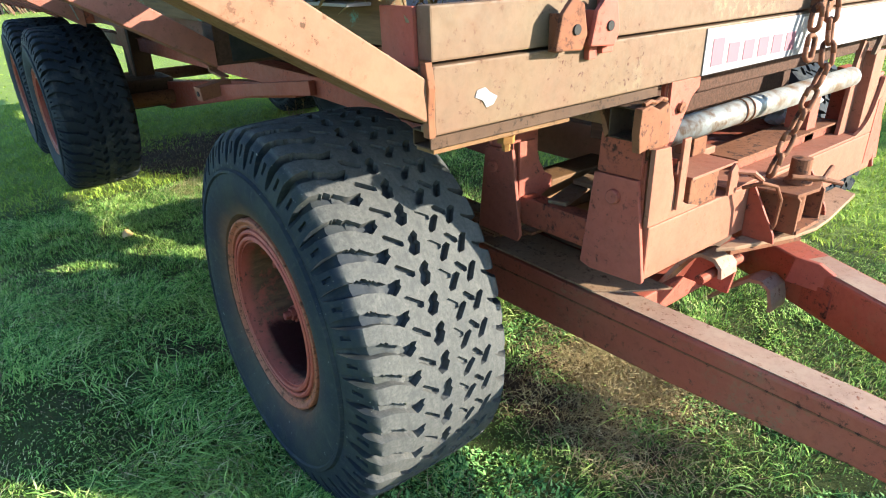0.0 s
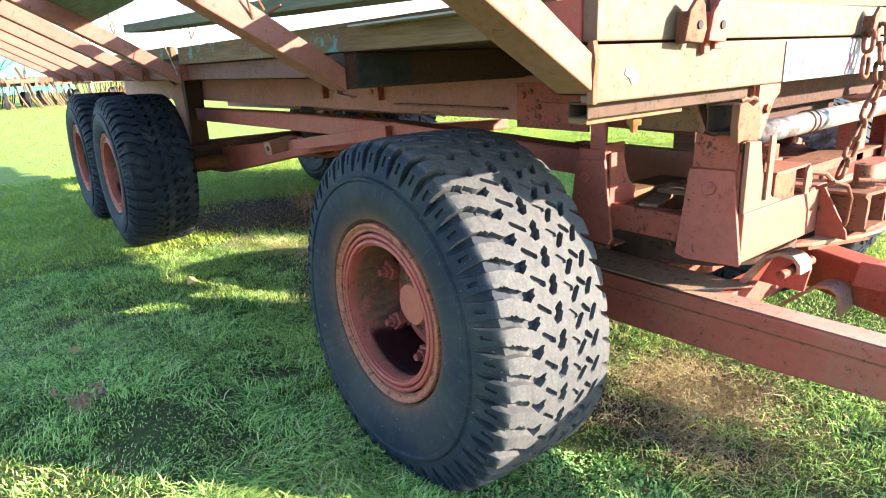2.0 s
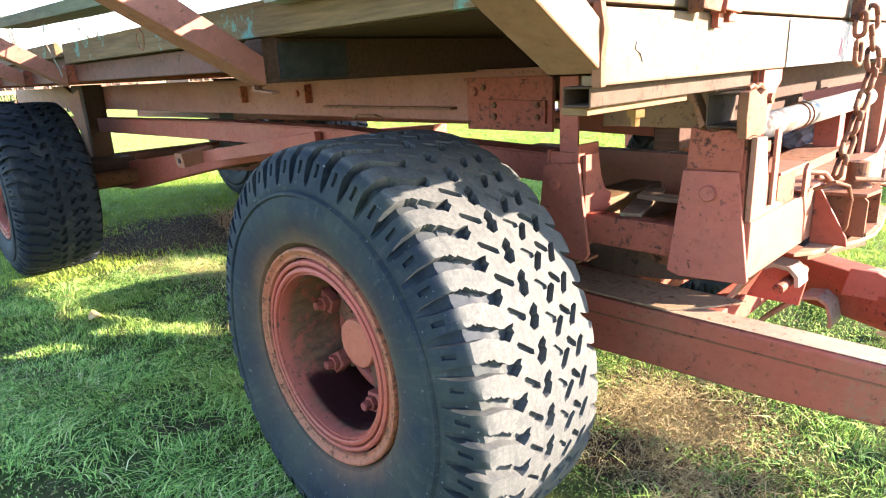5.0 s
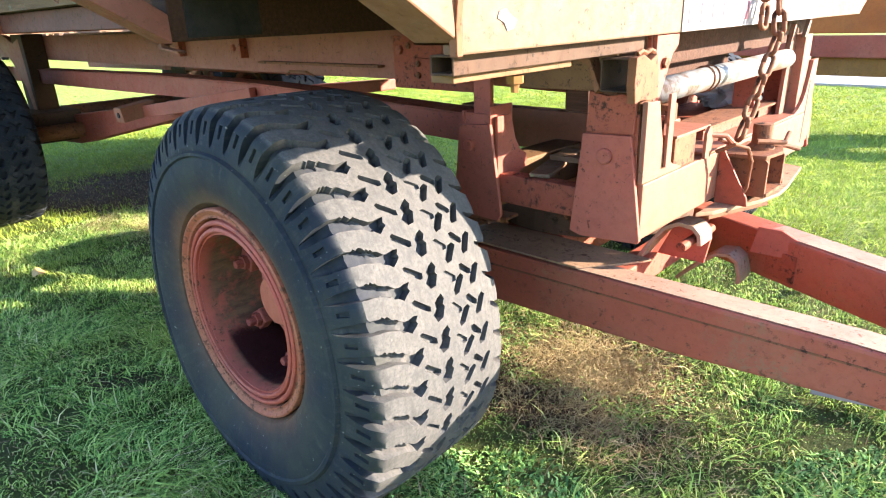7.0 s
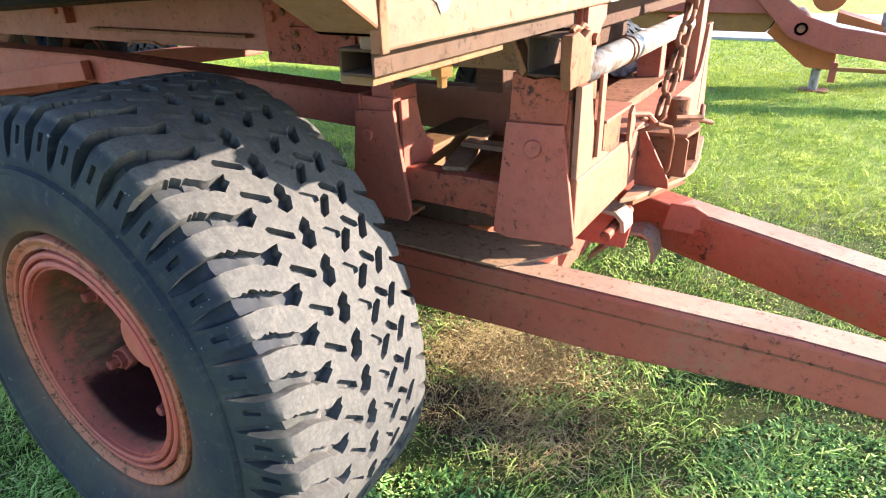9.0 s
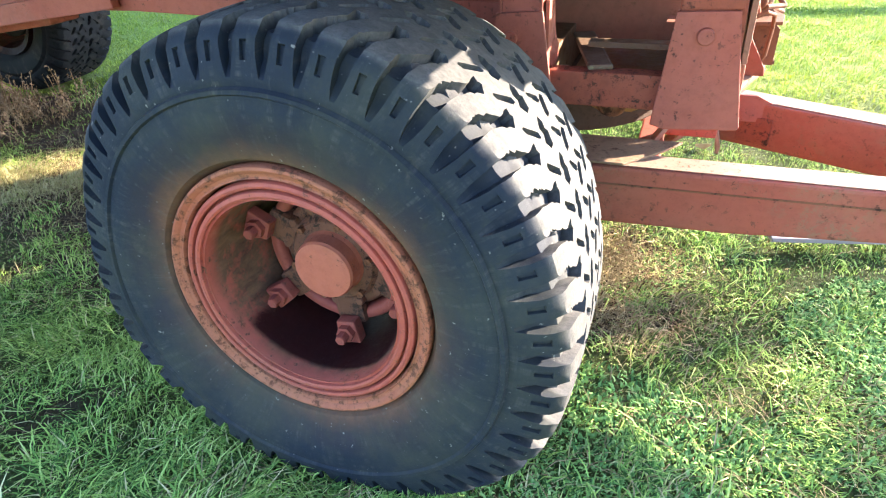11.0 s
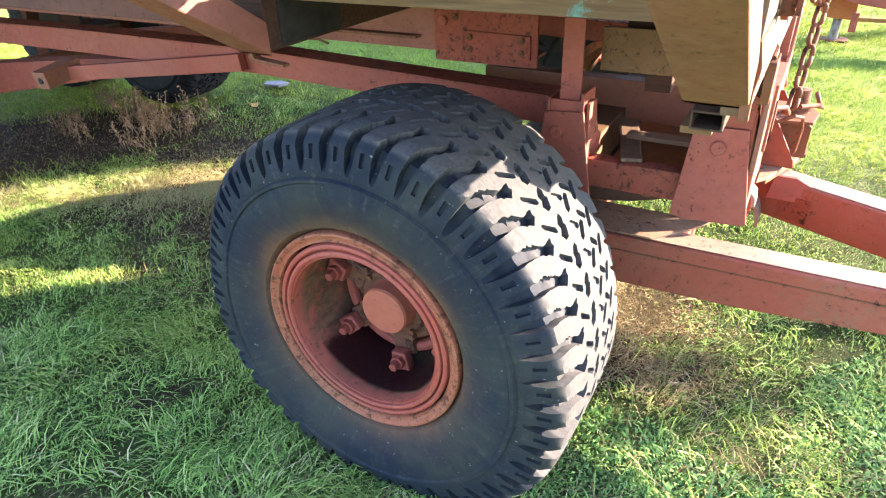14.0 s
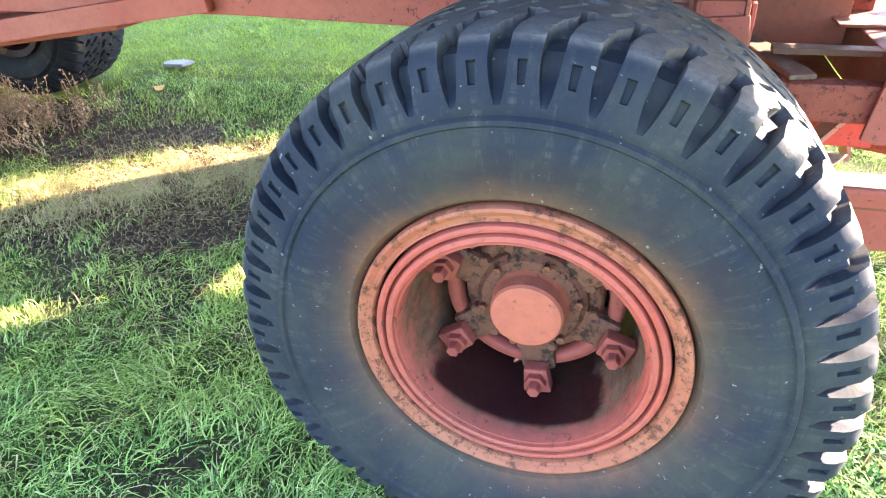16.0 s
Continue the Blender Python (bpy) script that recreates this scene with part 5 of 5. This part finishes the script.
# unseen small tree, added beside the trailer sunward; low boughs shade turf before the wheel
BROADLEAF = simple("tree_leaves", (0.05, 0.08, 0.025), (0.09, 0.12, 0.04), 6)
tree = thing("shade_tree", "added unseen small tree whose low boughs shade the turf", "tree", (8.1, 6.4, -0.05))
part("trunk", rod([(0, 0, 0), (0.08, 0.03, 0.9), (-0.05, 0.05, 1.7), (0.0, 0.0, 2.5)], 0.07, 9), TWIG, tree)
# boughs are set back along the sun's direction from the turf they shade
BOUGHS = [(0.0, 0.0, 2.62, 0.46), (0.62, 0.05, 2.60, 0.40), (-0.10, -0.45, 2.55, 0.30), (-2.0, -1.0, 2.03, 0.17), (-2.4, -1.02, 2.03, 0.14), (-2.75, -1.02, 2.03, 0.13), (-3.05, -1.03, 2.03, 0.12)]
rng = random.Random(21)
bm = bmesh.new()
for cx, cy, cz, rad2 in BOUGHS:
    part("limb", rod([(0, 0, 1.75), (0.5 * cx, 0.5 * cy, 0.5 * (1.8 + cz)), (cx, cy, cz)], 0.014, 6), TWIG, tree)
    for k in range(int(700 * rad2 ** 1.5) + 75):
        v = Vector((rng.gauss(0, 1), rng.gauss(0, 1), rng.gauss(0, 1))).normalized() * rad2 * rng.random() ** 0.45
        c2 = Vector((cx, cy, cz)) + v
        u = Vector((rng.gauss(0, 1), rng.gauss(0, 1), rng.gauss(0, 0.7))).normalized() * rng.uniform(0.03, 0.055)
        w2 = u.cross(Vector((rng.gauss(0, 1), rng.gauss(0, 1), rng.gauss(0, 1)))).normalized() * 0.02
        bm.faces.new([bm.verts.new(q) for q in (c2 - u, c2 + w2, c2 + u, c2 - w2)])
part("crown", bm, BROADLEAF, tree)

# ---------------------------------------------------------------- turf
def blob(x, y, cx, cy, rx, ry, a=0.0):
    c, s2 = np.cos(a), np.sin(a)
    u, v = (x - cx) * c + (y - cy) * s2, -(x - cx) * s2 + (y - cy) * c
    return np.clip(1.35 - np.sqrt((u / rx) ** 2 + (v / ry) ** 2), 0, 1)


def soil_mask(x, y):
    """How bare the turf is, from 0 to 1."""
    m = blob(x, y, -3.95, 1.75, 1.45, 0.75, 0.55)
    m = np.maximum(m, blob(x, y, -2.15, 1.55, 0.95, 0.52, 0.75))
    m = np.maximum(m, blob(x, y, -4.3, 0.9, 0.6, 0.35, 0.3))
    m = np.maximum(m, 0.95 * blob(x, y, 0.40, 1.36, 0.46, 0.34))
    # strip of bare soil; the shadow band across it is kept as dark colour
    m = np.maximum(m, 0.95 * blob(x, y, 0.42, 1.00, 0.40, 0.15, 0.12))
    m = np.maximum(m, 0.45 * blob(x, y, 0.05, 0.28, 0.28, 0.28))
    m = np.maximum(m, 0.4 * blob(x, y, -1.0, -0.05, 0.40, 0.2))
    m = np.maximum(m, 0.3 * blob(x, y, -0.75, -0.5, 0.22, 0.2))
    m = np.maximum(m, 0.5 * blob(x, y, 1.75, 0.95, 0.14, 0.07, 0.4))
    m = np.maximum(m, 0.6 * blob(x, y, -1.6, 0.75, 0.5, 0.3))
    m = np.maximum(m, blob(x, y, -1.75, 1.2, 0.6, 0.34, 0.6))
    m = np.maximum(m, blob(x, y, -2.75, 1.95, 0.75, 0.36, 0.6))
    return m


def rough_noise(x, y, f, seed):
    r = np.random.RandomState(seed)
    out = np.zeros_like(x)
    for k in range(7):
        a, ph = r.uniform(0, np.pi * 2), r.uniform(0, 6.28)
        ff = f * r.uniform(0.6, 1.9)
        out += np.sin((x * np.cos(a) + y * np.sin(a)) * ff + ph + 0.9 * np.sin((x * np.sin(a) - y * np.cos(a)) * ff * 0.7 + ph * 2))
    return out / 7


GROUND_X, GROUND_Y = np.array(axis_x, float), np.array(axis_y, float)
GROUND_Z = np.array([[terrain(a, c) for c in axis_y] for a in axis_x])


def terrain_np(x, y):
    """Height of the ground sheet, read between its corners."""
    i = np.clip(np.searchsorted(GROUND_X, x) - 1, 0, len(GROUND_X) - 2)
    j = np.clip(np.searchsorted(GROUND_Y, y) - 1, 0, len(GROUND_Y) - 2)
    f = np.clip((x - GROUND_X[i]) / (GROUND_X[i + 1] - GROUND_X[i]), 0, 1)
    g = np.clip((y - GROUND_Y[j]) / (GROUND_Y[j + 1] - GROUND_Y[j]), 0, 1)
    return (1 - f) * ((1 - g) * GROUND_Z[i, j] + g * GROUND_Z[i, j + 1]) + f * ((1 - g) * GROUND_Z[i + 1, j] + g * GROUND_Z[i + 1, j + 1])


# soil shows as its own colour on the sheet
me = ground.data
co = np.empty(len(me.vertices) * 3)
me.vertices.foreach_get("co", co)
co = co.reshape(-1, 3)
soil = soil_mask(co[:, 0], co[:, 1])
att = me.attributes.new("soil", "FLOAT", "POINT")
att.data.foreach_set("value", soil.astype(np.float32))
# away from the trailer the sheet takes a paler, greener colour
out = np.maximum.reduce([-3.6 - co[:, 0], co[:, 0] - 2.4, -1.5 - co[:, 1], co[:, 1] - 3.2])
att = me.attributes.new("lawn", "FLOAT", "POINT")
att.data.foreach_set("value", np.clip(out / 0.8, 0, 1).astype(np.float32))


def blade_material(name, cols, dry):
    m, nt, b = material(name, 0.7)
    g = nt.nodes.new("ShaderNodeNewGeometry")
    c = ramp(nt, g.outputs["Random Per Island"], cols)
    n = noise_tex(nt, 0.9, 4, 0.6, vec=g.outputs["Position"])
    c = mix(nt, ramp(nt, n, [(0.48, (0, 0, 0)), (0.78, (0.6, 0.6, 0.6))]), c, dry)
    nt.links.new(c, b.inputs["Base Color"])
    b.inputs["Specular IOR Level"].default_value = 0.06
    tr = node(nt, "ShaderNodeBsdfTranslucent")
    nt.links.new(c, tr.inputs[0])
    mx = nt.nodes.new("ShaderNodeMixShader")
    mx.inputs[0].default_value = 0.18
    nt.links.new(b.outputs[0], mx.inputs[1])
    nt.links.new(tr.outputs[0], mx.inputs[2])
    nt.links.new(mx.outputs[0], nt.nodes["Material Output"].inputs[0])
    return m


# GRASS is cooler, FIELD yellower: shade and sun are put into their colours
GRASS = blade_material("grass_blade", [(0.0, (0.020, 0.040, 0.010)), (0.20, (0.08, 0.17, 0.042)), (0.48, (0.25, 0.43, 0.095)), (0.78, (0.43, 0.60, 0.14)), (0.93, (0.57, 0.67, 0.22)), (0.97, (0.64, 0.56, 0.28))], (0.46, 0.53, 0.12))
FIELD = blade_material("field_blade", [(0.0, (0.19, 0.31, 0.06)), (0.5, (0.32, 0.43, 0.065)), (1.0, (0.43, 0.50, 0.08))], (0.42, 0.45, 0.07))
DRYGRASS = blade_material("dry_blade", [(0.0, (0.18, 0.12, 0.06)), (0.5, (0.34, 0.25, 0.13)), (0.85, (0.46, 0.37, 0.20)), (1.0, (0.22, 0.22, 0.07))], (0.40, 0.31, 0.16))
SUNSTRAW = blade_material("sunlit_straw_blade", [(0.0, (0.30, 0.26, 0.10)), (0.5, (0.50, 0.42, 0.20)), (0.85, (0.60, 0.52, 0.28)), (1.0, (0.36, 0.42, 0.12))], (0.50, 0.42, 0.20))
CLOVER = blade_material("clover_leaf", [(0.0, (0.03, 0.07, 0.025)), (0.3, (0.13, 0.28, 0.08)), (0.7, (0.26, 0.46, 0.14)), (1.0, (0.42, 0.56, 0.20))], (0.34, 0.46, 0.12))


def blades(name, x, y, h, w, bend, mat, label, seed, lift=0.0):
    """Many blades of grass in one mesh: five corners and a pointed tip each."""
    r = np.random.RandomState(seed)
    n = len(x)
    a = 5.0 * rough_noise(x, y, 7.0, seed + 50) + r.normal(0, 1.1, n)
    dx, dy = np.cos(a), np.sin(a)
    z = terrain_np(x, y) + lift
    lean = bend * r.uniform(0.3, 1.0, n)
    v = np.empty((n, 5, 3), np.float32)
    px, py = -dy * w * 0.5, dx * w * 0.5
    for i, (t, ww) in enumerate(((0.0, 1.0), (0.0, -1.0), (0.55, -0.85), (0.55, 0.85), (1.0, 0.0))):
        off = lean * h * t * t
        v[:, i, 0] = x + dx * off + px * ww
        v[:, i, 1] = y + dy * off + py * ww
        v[:, i, 2] = z + h * t * (1 - 0.35 * lean * t) - (0.01 if t == 0 else 0)
    base = np.arange(n)[:, None] * 5
    quads = (base + np.array([[0, 1, 2, 3]])).astype(np.int32)
    tris = (base + np.array([[3, 2, 4]])).astype(np.int32)
    me = bpy.data.meshes.new(name)
    me.vertices.add(n * 5)
    me.vertices.foreach_set("co", v.reshape(-1))
    loops = np.concatenate([quads, tris], axis=1).reshape(-1)
    me.loops.add(n * 7)
    me.loops.foreach_set("vertex_index", loops)
    me.polygons.add(n * 2)
    starts = (np.arange(n)[:, None] * 7 + np.array([[0, 4]])).reshape(-1).astype(np.int32)
    me.polygons.foreach_set("loop_start", starts)
    me.update(calc_edges=True)
    me.materials.append(mat)
    ob = new(name, me)
    return tagged(ob, label, "grass", kind="stuff")


def scatter(n, x0, x1, y0, y1, seed):
    r = np.random.RandomState(seed)
    return r.uniform(x0, x1, n), r.uniform(y0, y1, n), r


def keep(x, y, r, soil_limit=1.0):
    m = soil_mask(x, y)
    tuft = 0.55 + 0.45 * rough_noise(x, y, 16.0, 3) + 0.25 * rough_noise(x, y, 5.0, 9)
    ok = r.uniform(0, 1, len(x)) < np.clip(1.55 * tuft - 0.02, 0.03, 1) * (1 - np.clip(m * 1.25, 0, 0.985) * soil_limit)
    for wx, wy in ((0.0, 0.29), (-4.05, 0.25), (-5.48, 0.25), (0.0, 2.84), (-4.05, 2.85), (-5.48, 2.85)):
        ok &= ~((abs(x - wx) < 0.16) & (abs(y - wy) < 0.24))
    return ok


x, y, r = scatter(290000, -3.6, 2.4, -1.5, 3.2, 11)
ok = keep(x, y, r)
x, y = x[ok], y[ok]
tall = 0.5 + 0.5 * rough_noise(x, y, 3.0, 21)
tall = np.clip(tall + 0.55 * rough_noise(x, y, 16.0, 3), 0, 1.3)
h = (0.014 + 0.062 * tall ** 1.5) * r.uniform(0.45, 1.35, len(x)) * np.where(x + 0.5 * y > 0.35, 0.62, 1.0)
blades("grass", x, y, h, r.uniform(0.003, 0.0055, len(x)), 1.6, GRASS, "short uneven green grass round the front wheel", 12)

x, y, r = scatter(330000, -9, 5, -2.2, 8.5, 13)
ok = keep(x, y, r) & ~((x > -3.6) & (x < 2.4) & (y > -1.5) & (y < 3.2))
x, y = x[ok], y[ok]
h = (0.03 + 0.035 * r.uniform(0, 1, len(x))) * r.uniform(0.6, 1.3, len(x))
blades("grass", x, y, h, r.uniform(0.0045, 0.008, len(x)), 1.9, FIELD, "short green grass of the field", 14)

x, y, r = scatter(90000, -42, 14, -22, 26, 15)
ok = ~((x > -9) & (x < 5) & (y > -2.2) & (y < 8.5)) & ~((y > 11.5) & (y < 17.2)) & (y < 11.5 + 0.35 * np.abs(x))
x, y = x[ok], y[ok]
blades("grass", x, y, r.uniform(0.02, 0.04, len(x)), r.uniform(0.015, 0.03, len(x)), 2.6, FIELD, "green grass far across the field", 16)

x, y, r = scatter(80000, -14, 9, 6.0, 11.8, 61)
ok = ~((x > -9) & (x < 5) & (y < 8.5))
x, y = x[ok], y[ok]
blades("grass", x, y, r.uniform(0.03, 0.06, len(x)), r.uniform(0.008, 0.016, len(x)), 2.2, FIELD, "green grass before the road", 62)

# long lax blades
x, y, r = scatter(95000, -3.4, 1.9, -1.4, 2.0, 17)
ok = keep(x, y, r) & (rough_noise(x, y, 2.2, 33) > -0.1) & ((x + 0.5 * y < 0.35) | (r.uniform(0, 1, len(x)) < 0.12))
x, y = x[ok], y[ok]
blades("grass", x, y, r.uniform(0.035, 0.085, len(x)), r.uniform(0.0035, 0.006, len(x)), 2.6, GRASS, "long lax grass blades among the turf", 18)

x, y, r = scatter(9000, -3.2, 1.9, -1.4, 2.0, 63)
ok = rough_noise(x, y, 2.8, 64) > 0.05
x, y = x[ok], y[ok]
blades("dry_grass", x, y, r.uniform(0.04, 0.09, len(x)), r.uniform(0.0025, 0.0045, len(x)), 2.5, DRYGRASS, "dead blades among the green turf", 65)

# dry straw: thin on the bare soil, thick along the edge of the patch
x, y, r = scatter(120000, -5.2, 1.8, -0.8, 2.6, 19)
m = soil_mask(x, y)
front = np.where(x > -1.3, np.where((y > 1.12) & (x > 0), 1.0, 0.3), np.where(x > -2.9, 0.35, 0.20))
ok = r.uniform(0, 1, len(x)) < np.clip(m, 0.0, 1) * front + 0.03
x, y = x[ok], y[ok]
blades("dry_grass", x, y, r.uniform(0.015, 0.05, len(x)), r.uniform(0.002, 0.004, len(x)), 2.4, DRYGRASS, "dry straw-coloured grass on bare soil", 20)
# straw laid along the sun streak; sunlight is put into its pale colour
r = np.random.RandomState(91)
u = r.uniform(0, 1, 22000)
side = r.normal(0, 0.17, len(u))
x = -3.45 + 1.80 * u - 0.6 * side + r.normal(0, 0.04, len(u))
y = 0.66 + 1.36 * u + 0.8 * side + r.normal(0, 0.04, len(u))
ok = r.uniform(0, 1, len(x)) < np.clip(0.45 + 1.1 * rough_noise(x, y, 15.0, 51), 0.06, 1)
x, y = x[ok], y[ok]
blades("dry_grass", x, y, r.uniform(0.03, 0.085, len(x)), r.uniform(0.0028, 0.005, len(x)), 2.2, SUNSTRAW, "matted straw along the bare patch, paled along the sunlit streak", 92)

r = np.random.RandomState(95)
x, y = 0.40 + r.normal(0, 0.20, 17000), 1.38 + r.normal(0, 0.13, 17000)
blades("dry_grass", x, y, r.uniform(0.008, 0.024, len(x)), r.uniform(0.002, 0.0045, len(x)), 2.5, DRYGRASS, "matted tan straw beside the front wheel", 96)
x, y = -2.2 + r.normal(0, 0.34, 3500), 1.5 + r.normal(0, 0.26, 3500)
blades("dry_grass", x, y, r.uniform(0.02, 0.06, len(x)), r.uniform(0.002, 0.0045, len(x)), 2.4, DRYGRASS, "matted dead grass on a bare patch", 98)
x, y = 0.62 + r.normal(0, 0.22, 1300), 1.0 + r.normal(0, 0.10, 1300)
blades("dry_grass", x, y, r.uniform(0.03, 0.08, len(x)), r.uniform(0.002, 0.0045, len(x)), 2.6, DRYGRASS, "loose dead blades on dark soil", 97)

# broad small leaves in front of the wheel
x, y, r = scatter(90000, -0.2, 2.6, -0.6, 1.5, 23)
ok = keep(x, y, r) & (rough_noise(x, y, 2.6, 44) > -0.05)
x, y = x[ok], y[ok]
blades("clover", x, y, r.uniform(0.008, 0.024, len(x)), r.uniform(0.006, 0.012, len(x)), 1.8, CLOVER, "low clover leaves in the turf", 24)

# crumbs of earth on the bare patches
def crumbs(n, cx, cy, sx, sy, seed):
    rng = random.Random(seed)
    bm = bmesh.new()
    for k in range(n):
        px, py, s3 = rng.gauss(cx, sx), rng.gauss(cy, sy), rng.uniform(0.004, 0.013)
        pz = float(terrain_np(np.array([px]), np.array([py]))[0])
        vs = [bm.verts.new((px + s3 * rng.uniform(0.6, 1.3) * math.cos(q), py + s3 * rng.uniform(0.6, 1.3) * math.sin(q), pz - 0.004)) for q in (0.3, 1.6, 2.8, 4.1, 5.3)]
        top = bm.verts.new((px + rng.gauss(0, 0.002), py, pz + s3 * rng.uniform(0.5, 1.0)))
        for i in range(5):
            bm.faces.new((vs[i], vs[(i + 1) % 5], top))
    me = bpy.data.meshes.new("earth_crumbs")
    bm.to_mesh(me)
    bm.free()
    me.materials.append(EARTH)
    tagged(new("earth_crumbs", me), "dark crumbs of bare earth", "soil", kind="stuff")


EARTH = simple("dark_earth", (0.03, 0.018, 0.011), (0.09, 0.055, 0.033), 25, 0.95)
crumbs(1500, 0.40, 1.25, 0.26, 0.20, 3)
crumbs(1100, 0.42, 1.00, 0.24, 0.09, 4)
crumbs(2600, -3.75, 1.75, 0.70, 0.40, 5)
crumbs(1500, -2.25, 1.5, 0.35, 0.25, 6)

# dead weeds under the trailer
DEAD = simple("dead_stalk", (0.20, 0.12, 0.07), (0.34, 0.23, 0.13), 30)


def weed(x, y, h, seed):
    """A dead weed: a few stems, each with its withered leaves."""
    rng = random.Random(seed)
    at = (x, y, float(terrain_np(np.array([x]), np.array([y]))[0]))
    plant = thing("dead_weed", "dead brown weed stalks on bare soil", "weed", at, "dead weeds")
    for k in range(rng.randint(4, 7)):
        bm = bmesh.new()
        p = Vector((rng.gauss(0, 0.05), rng.gauss(0, 0.05), -0.02))
        d = Vector((rng.gauss(0, 0.35), rng.gauss(0, 0.35), 1)).normalized()
        L = h * rng.uniform(0.5, 1.0)
        pts = [p + d * L * t + Vector((rng.gauss(0, 0.008), rng.gauss(0, 0.008), 0)) for t in (0, 0.3, 0.6, 1.0)]
        rod(pts, 0.0025, 4, bm)
        for j in range(26):
            c2 = p + d * L * rng.uniform(0.3, 1.0) + Vector((rng.gauss(0, 0.014), rng.gauss(0, 0.014), rng.gauss(0, 0.01)))
            u = Vector((rng.gauss(0, 1), rng.gauss(0, 1), rng.gauss(0, 1))).normalized() * rng.uniform(0.006, 0.014)
            w2 = u.cross(Vector((0.3, 0.5, 0.8))).normalized() * u.length * 0.7
            bm.faces.new([bm.verts.new(q) for q in (c2 - u, c2 + w2, c2 + u, c2 - w2)])
        part("stem", bm, DEAD, plant)
    return plant


rng = random.Random(77)
for k in range(26):
    weed(rng.uniform(-4.6, -3.2), rng.uniform(1.65, 2.4), rng.uniform(0.20, 0.40), 200 + k)
weed(-3.9, 2.15, 0.42, 300)
weed(-0.95, -0.80, 0.13, 340)

# litter on the grass
LEAF = simple("fallen_leaf", (0.36, 0.22, 0.08), (0.48, 0.32, 0.13), 30)
for k, (lx, ly, s2) in enumerate(((-2.60, 0.10, 0.05), (-3.27, 2.86, 0.05), (-1.7, -0.75, 0.04), (0.9, 2.6, 0.04))):
    bm = bmesh.new()
    ring = [bm.verts.new((s2 * math.cos(a) * (1 + 0.2 * math.sin(3 * a)), 0.7 * s2 * math.sin(a), 0.012 * math.cos(2 * a))) for a in (2 * math.pi * j / 12 for j in range(12))]
    top = bm.verts.new((0, 0, 0.012))
    for j in range(12):
        bm.faces.new((ring[j], ring[(j + 1) % 12], top))
    ext = bmesh.ops.extrude_face_region(bm, geom=bm.faces[:])
    bmesh.ops.translate(bm, verts=[v for v in ext["geom"] if isinstance(v, bmesh.types.BMVert)], vec=(0, 0, 0.002))
    o = part("fallen_leaf", bm, LEAF)
    o.location = (lx, ly, float(terrain_np(np.array([lx]), np.array([ly]))[0]) + 0.03)
    o.rotation_euler = (0.2, 0.15, k)
    tagged(o, "curled brown fallen leaf lying on the grass", "leaf", "fallen leaves")
plate = part("white_board", beam((1.16, 1.66, 0.0), (1.75, 1.80, 0.0), 0.09, 0.02, 0.003), SIGN)
tagged(plate, "white painted board lying in the grass", "board")
rag = part("pale_rag", prism([(-3.62, 3.36), (-3.45, 3.38), (-3.42, 3.50), (-3.55, 3.52), (-3.66, 3.45)], "z", 0.0, 0.025, 0.006), SIGN)
tagged(rag, "pale crumpled rag lying on the grass", "rag")

bag_bm = bmesh.new()
bmesh.ops.create_icosphere(bag_bm, subdivisions=4, radius=0.1)
for v in bag_bm.verts:
    v.co *= 1 + 0.55 * noise.noise(v.co * 14) + 0.3 * noise.noise(v.co * 37)
    v.co = Vector((v.co.x * 1.0, v.co.y * 1.5, max(v.co.z * 0.75, -0.045)))
bag = part("plastic_bag", bag_bm, SIGN)
bag.location = (0.56, 2.12, 0.985)
tagged(bag, "crumpled white plastic bag lying behind the crossbeam", "bag")
